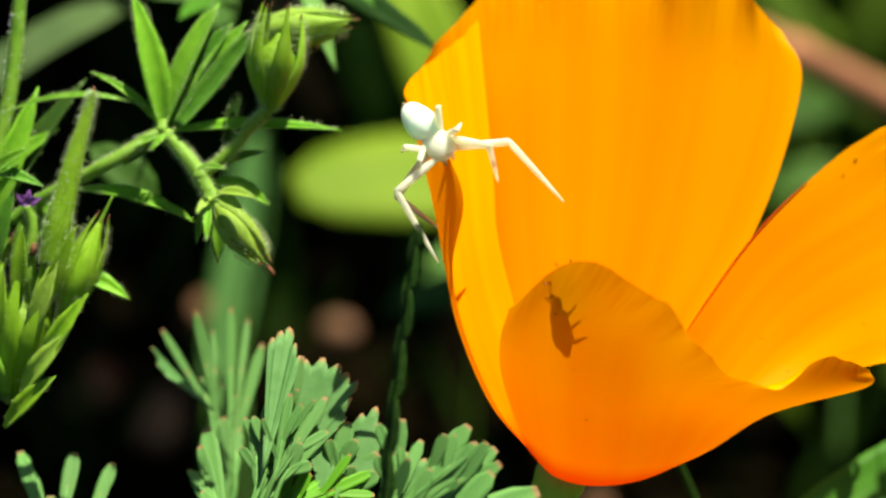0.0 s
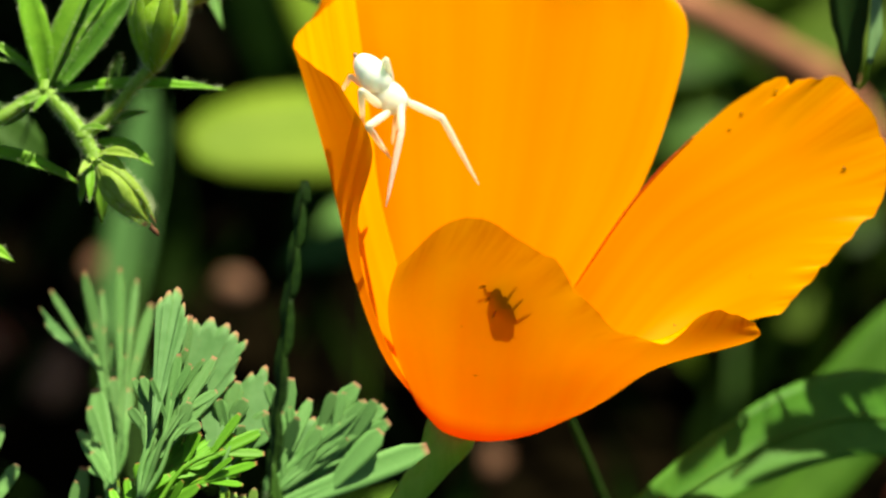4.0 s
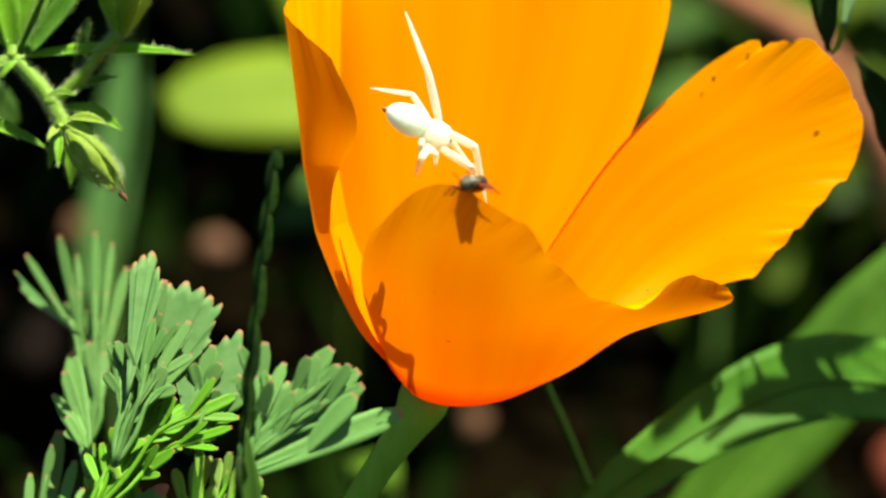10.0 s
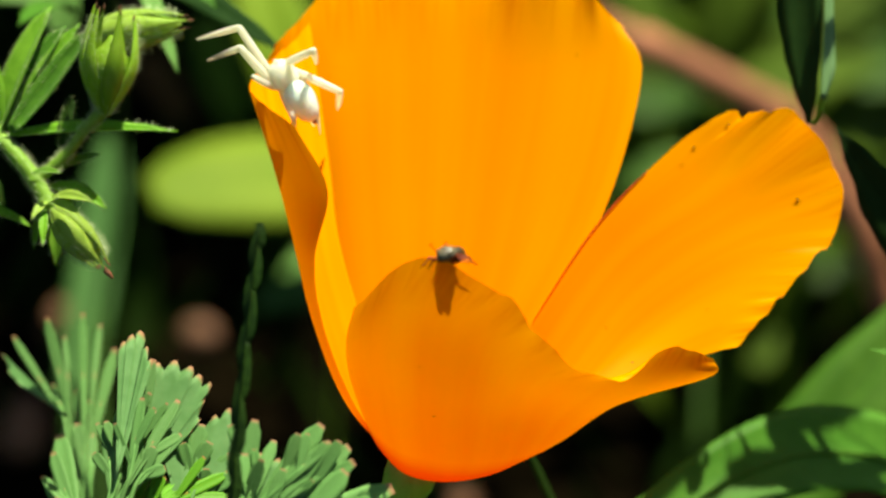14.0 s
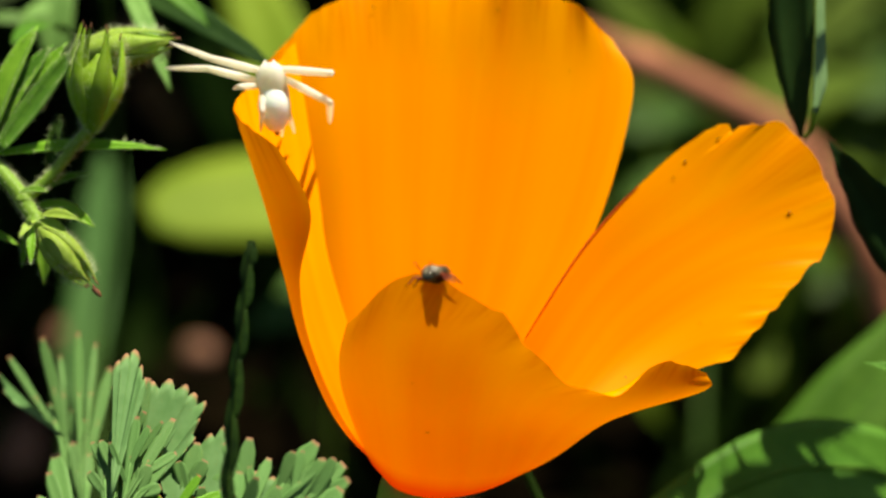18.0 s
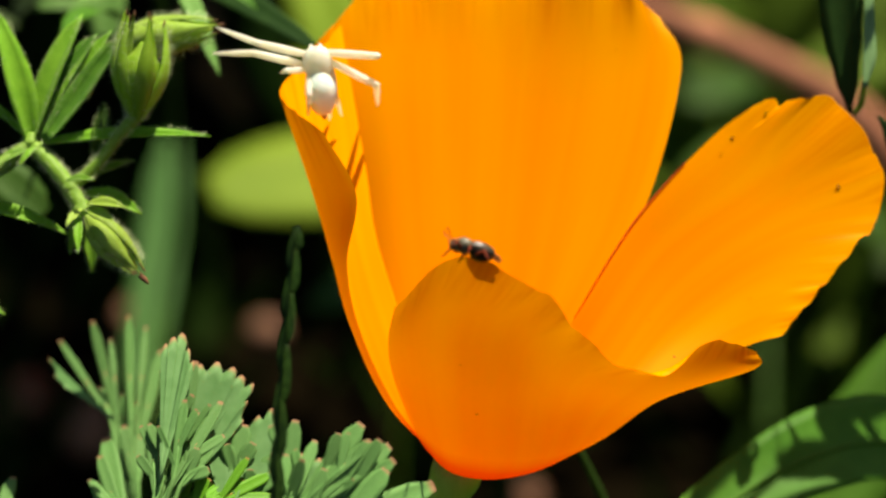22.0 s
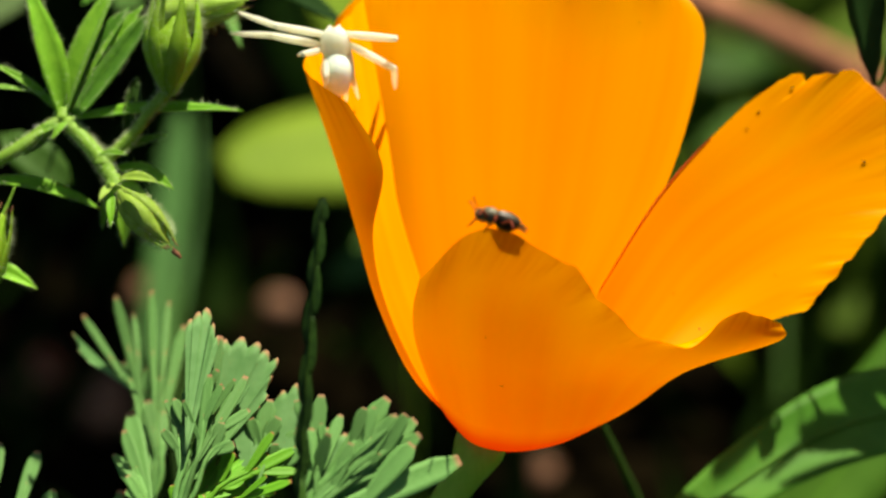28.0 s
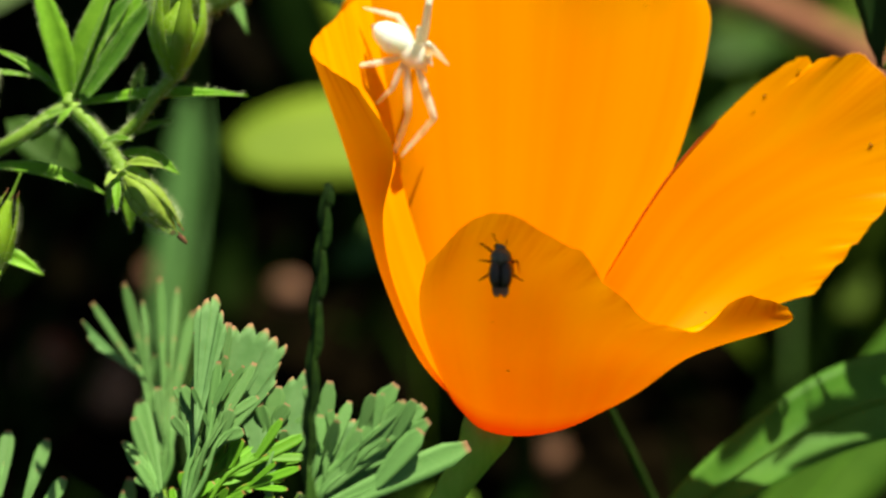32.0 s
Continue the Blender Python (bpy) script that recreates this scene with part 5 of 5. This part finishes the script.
def build_beetle():
    s = thing("small_beetle", at(704, 485, -27), "tiny dark grey beetle with red-brown legs on the petal", "beetle")
    legs = []
    part("abdomen", ball((-22, 0, 0), (25, 19, 13), shape=lambda x: 1.0 - 0.25 * max(0, -x) ** 2), BEETLE_BACK, s)
    part("wing_case", ball((-20, 9.5, 4), (27, 10.5, 11)), BEETLE_CASE, s, "grey-brown downy wing case")
    part("wing_case", ball((-20, -9.5, 4), (27, 10.5, 11)), BEETLE_CASE, s, "grey-brown downy wing case")
    part("neck_shield", ball((12, 0, 2), (18, 18, 13)), BEETLE_NECK, s, "grey downy neck shield")
    part("head", ball((31, 0, -2), (9, 11, 9)), BEETLE_NECK, s)
    for e in (1, -1):
        part("eye", ball((33, 8.5 * e, 0), (4, 3.4, 4), segments=10), BEETLE_BACK, s)
        part("antenna", tube([Vector((38, 5 * e, 1)) * UNIT, Vector((44, 9 * e, 7)) * UNIT, Vector((51, 12 * e, 13)) * UNIT, Vector((55, 13 * e, 16)) * UNIT], [1.1 * UNIT, 0.9 * UNIT, 1.0 * UNIT, 2.0 * UNIT], Vector((0, 0, 0)), 6, 12), BEETLE_LEG, s)
        part("wing", blade(Vector((-34, 5 * e, 3)) * UNIT, Vector((-64, 7 * e, -2)) * UNIT, 17 * UNIT, Vector((0, 0, 1)), Vector((0, 0, 0)), 0.02, 0.1, (0.8, 1.0, 1.0, 0.8, 0.3), 0.05, 8), BEETLE_WING, s, "folded tan wing")
        for x, reach in ((18, 12), (2, 2), (-12, -12)):
            hip, knee, foot = (Vector(v) * UNIT for v in ((x, 10 * e, -8), (x + reach, 24 * e, -3), (x + reach * 1.8, 37 * e, -17)))
            part("leg", tube([hip, (hip + knee) / 2, knee, knee.lerp(foot, 0.5), foot], [2.8 * UNIT, 2.6 * UNIT, 2.2 * UNIT, 1.8 * UNIT, 1.1 * UNIT], Vector((0, 0, 0)), 7, 14), BEETLE_LEG, s)
    for child in s.children:
        for v in child.data.vertices:
            v.co = Vector((v.co.x * 0.85, v.co.y * 0.96, v.co.z * 1.0))
    return s


spider, spider_legs = build_spider()
beetle = build_beetle()

# seconds, depth, head and abdomen on the board, then knee and foot of each leg (left four, right four)
SPIDER_STEPS = [
    (0, -12, (480, 181, 444, 141), "620,171 715,292 570,184 583,240 505,158 517,140 479,123 479,109 409,266 483,389 406,274 482,328 430,188 413,192 450,203 446,223"),
    (1, -13, (535, 166, 485, 133), "621,210 660,372 574,221 562,266 543,151 550,144 525,121 522,104 481,237 550,363 449,277 487,325 476,202 461,217 450,162 453,167"),
    (2, -8, (569, 174, 518, 127), "639,208 683,345 584,219 617,304 564,184 574,199 553,114 558,107 506,248 528,355 511,167 524,201 524,184 526,194 495,139 483,162"),
    (3, -8, (576, 171, 531, 121), "646,185 725,307 597,220 630,372 581,206 567,251 566,110 551,103 540,226 559,309 536,176 546,206 521,131 536,191 501,136 494,169"),
    (6, -6, (640, 215, 600, 165), "725,295 782,395 650,290 573,440 652,255 650,270 650,160 660,155 615,255 605,280 605,205 557,200 590,190 610,182 560,150 535,155"),
    (7, -11, (637, 296, 612, 231), "766,331 806,416 692,331 716,396 682,306 672,336 662,271 667,256 557,341 496,441 582,298 522,341 592,246 564,232 572,211 542,201"),
    (8, -21, (733, 331, 688, 281), "838,344 858,426 763,386 778,435 783,366 803,401 753,311 758,306 668,360 728,470 668,316 663,385 658,296 623,360 643,305 598,365"),
    (9, -20, (747, 352, 702, 307), "812,302 920,396 777,299 822,377 772,332 787,342 742,312 747,317 712,397 682,487 662,342 577,330 712,322 682,367 734,322 732,367"),
    (10, -15, (723, 299, 668, 272), "778,314 813,421 704,165 667,75 788,354 811,389 667,205 602,215 773,349 798,379 703,334 688,369 718,329 721,357 698,314 693,359"),
    (11, -8, (617, 153, 632, 198), "617,78 519,95 592,138 567,145 597,173 582,183 617,223 597,263 632,88 572,58 657,153 627,158 687,238 647,248 672,268 607,283"),
    (12, -6, (570, 87, 588, 124), "530,31 500,-49 572,46 485,29 540,76 510,109 560,142 550,172 680,97 745,72 610,77 630,72 630,152 635,192 645,182 579,232"),
    (13, -6, (516, 78, 551, 108), "474,-17 406,32 486,23 431,57 476,73 461,73 550,168 540,203 521,43 536,28 606,91 601,97 631,134 600,229 561,128 571,144"),
    (15.5, -1, (480, 32, 484, 82), "380,-1 295,-43 369,12 284,0 434,46 411,45 466,87 458,122 588,26 583,12 590,78 578,98 510,98 516,123 498,108 493,128"),
    (25.5, -1, (480, 32, 484, 82), "380,-1 295,-43 369,12 284,0 434,46 411,45 466,87 458,122 588,26 583,12 590,78 578,98 510,98 516,123 498,108 493,128"),
    (27.5, -1, (469, 47, 470, 99), "369,16 285,-24 359,30 274,14 423,63 400,62 454,104 445,139 577,44 572,30 579,98 567,118 498,116 503,142 486,126 480,146"),
    (30.4, -1, (469, 47, 470, 99), "369,16 285,-24 359,30 274,14 423,63 400,62 454,104 445,139 577,44 572,30 579,98 567,118 498,116 503,142 486,126 480,146"),
    (31, 2, (530, -7, 538, 41), "478,-17 455,67 487,14 463,53 507,9 492,24 515,55 507,74 617,34 651,62 624,89 638,200 566,47 575,67 555,61 560,77"),
    (31.5, 5, (594, 104, 567, 80), "626,70 668,16 620,95 649,116 601,74 606,64 567,42 522,31 626,205 584,259 601,194 574,263 558,152 537,172 529,111 499,105"),
    (32, 6, (600, 97, 561, 69), "625,91 654,112 628,11 645,-58 608,61 612,51 563,14 508,6 631,217 564,271 583,212 535,313 555,159 511,192 519,111 476,110"),
]
# seconds, board place and depth, heading and back's direction (right, rise, ahead)
BEETLE_STEPS = [
    (0, 714, 436, -30.2, (-0.3, 0.81, -0.52), (0, 0.55, 0.8)),
    (0.5, 735, 469, -30.2, (-0.3, 0.81, -0.52), (0, 0.55, 0.8)),
    (1, 760, 487, -30.1, (-0.6, 0.68, -0.44), (0, 0.55, 0.8)),
    (1.5, 761, 497, -29.8, (-0.6, 0.68, -0.44), (0, 0.55, 0.8)),
    (2, 764, 500, -29.5, (-0.6, 0.68, -0.44), (0, 0.55, 0.8)),
    (2.5, 770, 494, -30.2, (-0.6, 0.68, -0.44), (0, 0.55, 0.8)),
    (3, 781, 490, -30.6, (-0.6, 0.68, -0.44), (0, 0.55, 0.8)),
    (3.5, 787, 499, -30.3, (-0.6, 0.68, -0.44), (0, 0.55, 0.8)),
    (5.5, 852, 572, -26.7, (0.8, 0.42, -0.28), (0, 0.55, 0.8)),
    (6, 820, 577, -26.0, (0.8, 0.42, -0.28), (0, 0.55, 0.8)),
    (6.5, 744, 516, -27.9, (0.25, 0.81, -0.52), (0, 0.55, 0.8)),
    (7, 741, 481, -29.8, (0.25, 0.81, -0.52), (0, 0.55, 0.8)),
    (8, 758, 440, -32.5, (0.25, 0.81, -0.52), (0, 0.55, 0.8)),
    (8.5, 762, 413, -33.5, (0.25, 0.81, -0.52), (0, 0.55, 0.8)),
    (9, 802, 391, -38.7, (-0.35, 0.05, -0.93), (0, 1, 0.25)),
    (10, 785, 386, -38.7, (-0.35, 0.05, -0.93), (0, 1, 0.25)),
    (11, 779, 385, -38.7, (-0.35, 0.05, -0.93), (0, 1, 0.25)),
    (12, 769, 378, -38.7, (-0.35, 0.05, -0.93), (0, 1, 0.25)),
    (13, 779, 379, -38.7, (-0.35, 0.05, -0.93), (0, 1, 0.25)),
    (16, 759, 386, -38.7, (-0.35, 0.05, -0.93), (0, 1, 0.25)),
    (17, 773, 382, -38.7, (-0.35, 0.05, -0.93), (0, 1, 0.25)),
    (18, 762, 387, -38.7, (-0.35, 0.05, -0.93), (0, 1, 0.25)),
    (19, 771, 381, -38.7, (-0.35, 0.05, -0.93), (0, 1, 0.25)),
    (20, 762, 384, -38.7, (-0.35, 0.05, -0.93), (0, 1, 0.25)),
    (21, 754, 386, -38.7, (-0.35, 0.05, -0.93), (0, 1, 0.25)),
    (21.5, 741, 372, -38.7, (-0.9, 0.38, -0.15), (0, 1, 0.25)),
    (22, 744, 372, -38.7, (-0.9, 0.38, -0.15), (0, 1, 0.25)),
    (23, 744, 376, -38.7, (-0.9, 0.38, -0.15), (0, 1, 0.25)),
    (24, 735, 376, -38.7, (-0.9, 0.38, -0.15), (0, 1, 0.25)),
    (25, 746, 372, -38.7, (-0.9, 0.38, -0.15), (0, 1, 0.25)),
    (28, 745, 368, -38.7, (-0.9, 0.38, -0.15), (0, 1, 0.25)),
    (29, 732, 380, -38.7, (-0.8, 0.15, -0.55), (0, 1, 0.25)),
    (30, 721, 376, -38.7, (-0.98, 0.1, -0.15), (0, 1, 0.25)),
    (30.5, 661, 464, -31.0, (0.08, 1, 0), (0, 0.1, -1)),
    (31, 697, 450, -33.8, (0.29, 0.96, 0), (0, 0.1, -1)),
    (31.5, 740, 475, -33.6, (0.05, 1, 0), (0, 0.1, -1)),
    (32, 740, 474, -34.0, (0.05, 1, 0), (0, 0.1, -1)),
]


def glide(ob, rows):
    """Keys rows, with steps between where a turn is wide."""
    out = [rows[0]]
    for t, m in rows[1:]:
        t0, m0 = out[-1]
        turn = m0.to_quaternion().rotation_difference(m.to_quaternion()).angle
        turn = min(turn, 2 * math.pi - turn)
        n = 1 + int(turn / radians(70))
        for k in range(1, n):
            f = k / n
            q = m0.to_quaternion().slerp(m.to_quaternion(), f)
            out.append((t0 + (t - t0) * f, Matrix.LocRotScale(m0.translation.lerp(m.translation, f), q, None)))
        out.append((t, m))
    walk(ob, out)


def reach(start_at, target, length, toward, most):
    """Where a segment of that length ends: over the board point, its rest of length spent towards or away from the viewer."""
    flat = target - start_at
    flat = flat - AHEAD * flat.dot(AHEAD)
    d = flat.length
    deep = min(math.sqrt(max(0.0, length ** 2 - d ** 2)), most * length)
    v = flat + AHEAD * deep * toward
    return v.normalized() * length


def motions():
    body, upper, lower = [], [[] for _ in spider_legs], [[] for _ in spider_legs]
    for t, w, (a, b, a2, b2), feet in SPIDER_STEPS:
        head, tail = at(a, b, w), at(a2, b2, w)
        ahead = head - tail
        deep = math.sqrt(max(0.0, (58 * UNIT) ** 2 - ahead.length ** 2))
        m = aligned(head, ahead - AHEAD * min(deep, 0.4 * 58 * UNIT) * 0.6, -AHEAD + RISE * 0.5)
        body.append((t, m))
        pairs = [tuple(float(v) for v in p.split(",")) for p in feet.split()]
        for k, (leg, low, hip, f, g) in enumerate(spider_legs):
            h = m @ hip
            knee = h + reach(h, at(*pairs[2 * k], w), f, -1, 0.6)
            foot = knee + reach(knee, at(*pairs[2 * k + 1], w), g, 1, 0.9)
            up = aligned(h, knee - h, -AHEAD + RISE * 0.3)
            upper[k].append((t, m.inverted() @ up))
            lower[k].append((t, up.inverted() @ aligned(knee, foot - knee, -AHEAD + RISE * 0.3)))
    for rows in (body, *upper, *lower):
        rows.append((32, rows[-1][1])) if rows[-1][0] < 32 else None
    glide(spider, body)
    for (leg, low, *_), u, l in zip(spider_legs, upper, lower):
        glide(leg, u)
        glide(low, l)
    rows = []
    for t, a, b, w, h, u in BEETLE_STEPS:
        rows.append((t, aligned(at(a, b, w), RIGHT * h[0] + RISE * h[1] + AHEAD * h[2], RIGHT * u[0] + RISE * u[1] + AHEAD * u[2])))
    glide(beetle, rows)
    sway()


def sway():
    """The bent petal gives way under the spider, and a breeze moves the leaves a little."""
    axis = (at(490, 45, 8) - BASE).normalized()
    home = Matrix.Translation(BASE - poppy.location)
    rows = [[] for _ in folds]
    for t, turned, *leans in PETAL_TURN:
        turn = Matrix.Rotation(radians(turned), 4, axis)
        joint = Vector()
        for k, (strip, hinge) in enumerate(folds):
            h = turn @ hinge if k else Vector()
            lean = leans[k] if len(leans) > 1 else leans[0]
            m = Matrix.Translation(joint) @ Matrix.Rotation(radians(lean), 4, -AHEAD) @ Matrix.Translation(-h)
            rows[k].append((t, home @ m @ turn))
            if k + 1 < len(folds):
                joint = m @ (turn @ folds[k + 1][1])
    for (strip, hinge), r in zip(folds, rows):
        walk(strip, r)
    p = petals["broad upright orange petal with fine streaks"]
    walk(p, [(t, home @ Matrix.Rotation(radians(g), 4, -AHEAD)) for t, g in BACK_TURN])
    p = petals["orange petal spread sideways with a notched rim"]
    walk(p, [(t, home @ Matrix.Rotation(radians(g), 4, -AHEAD)) for t, g in SIDE_TURN])
    for ob in list(scene.objects):
        rows = HERB_WIND if ob.name.startswith("wild_geranium") else LEAF_WIND if ob.name.startswith(("poppy_leaf", "poppy_bud")) else ()
        if rows:
            home_at = Vector(ob.location)
            walk(ob, [(t, Matrix.Translation(home_at + (RIGHT * x - RISE * y) * UNIT)) for t, x, y in rows])


# seconds, and how far the breeze has pushed the plant to the right and down
HERB_WIND = [(0, 10, -3), (1, 10, 0), (2, 6, 1), (3, 6, -1), (6, 0, 2), (7, -2, -1), (8, -6, 1), (9, -5, -2), (10, -3, -1), (11, -4, -2), (12, 0, -7), (13, 0, -4), (16, -5, -6), (17, -11, -3), (18, -8, -5), (19, 4, -1), (20, -6, -2), (21, -7, -2), (22, -13, -3), (23, -4, -3), (24, -4, -2), (25, -6, -2), (28, 2, 1), (29, -1, 1), (30, -1, 1), (31, 1, 1), (32, 1, 0)]
LEAF_WIND = [(0, -2, 3), (1, -3, 6), (2, -3, 8), (3, -3, 7), (6, 2, 0), (7, 2, 3), (8, 0, 0), (9, -1, 2), (10, 0, 1), (11, 0, 2), (12, 4, 3), (13, 8, 2), (16, 5, 5), (17, 10, 6), (18, 10, 3), (19, 6, 2), (20, 4, 6), (21, 13, 3), (22, 4, 0), (23, 6, 0), (24, 6, 0), (25, 5, 0), (28, 5, 4), (29, 6, 4), (30, 7, 2), (31, 0, 5), (32, 8, 6)]
# seconds; turn of the bent petal, and the lean of its lower, middle and upper fold
PETAL_TURN = [(0, -11, -0.8), (1, -7, -0.8), (2, -2, -0.3), (3, 0, 0.1), (6, 0, -0.2), (7, 4, 7.5, -3, -11), (8, 9, 6.5, -3, -10), (9, 11, 5.5, -3, -9.5), (10, 8, 5.5, -3, -9), (11, 5, 4.5, -2.5, -7), (12, 1, 0.5, -1, -2), (13, 0, -0.8), (15.5, -2, 0.4), (25, -3, 0.8), (28, -2, 0.8), (31, -2, 0.8), (32, 0, 0.8)]
BACK_TURN = [(0, 0), (6, 0), (7, -1.4), (8, -1.6), (9, -1.6), (10, -1.3), (11, -1.0), (12, -0.4), (13, 0), (32, 0)]
SIDE_TURN = [(0, 0), (6, 0), (10, 0.2), (12, 0.4), (16, 0.6), (20, 0.8), (23, 1.0), (25, 0.7), (28, 0.5), (32, 0.5)]
motions()
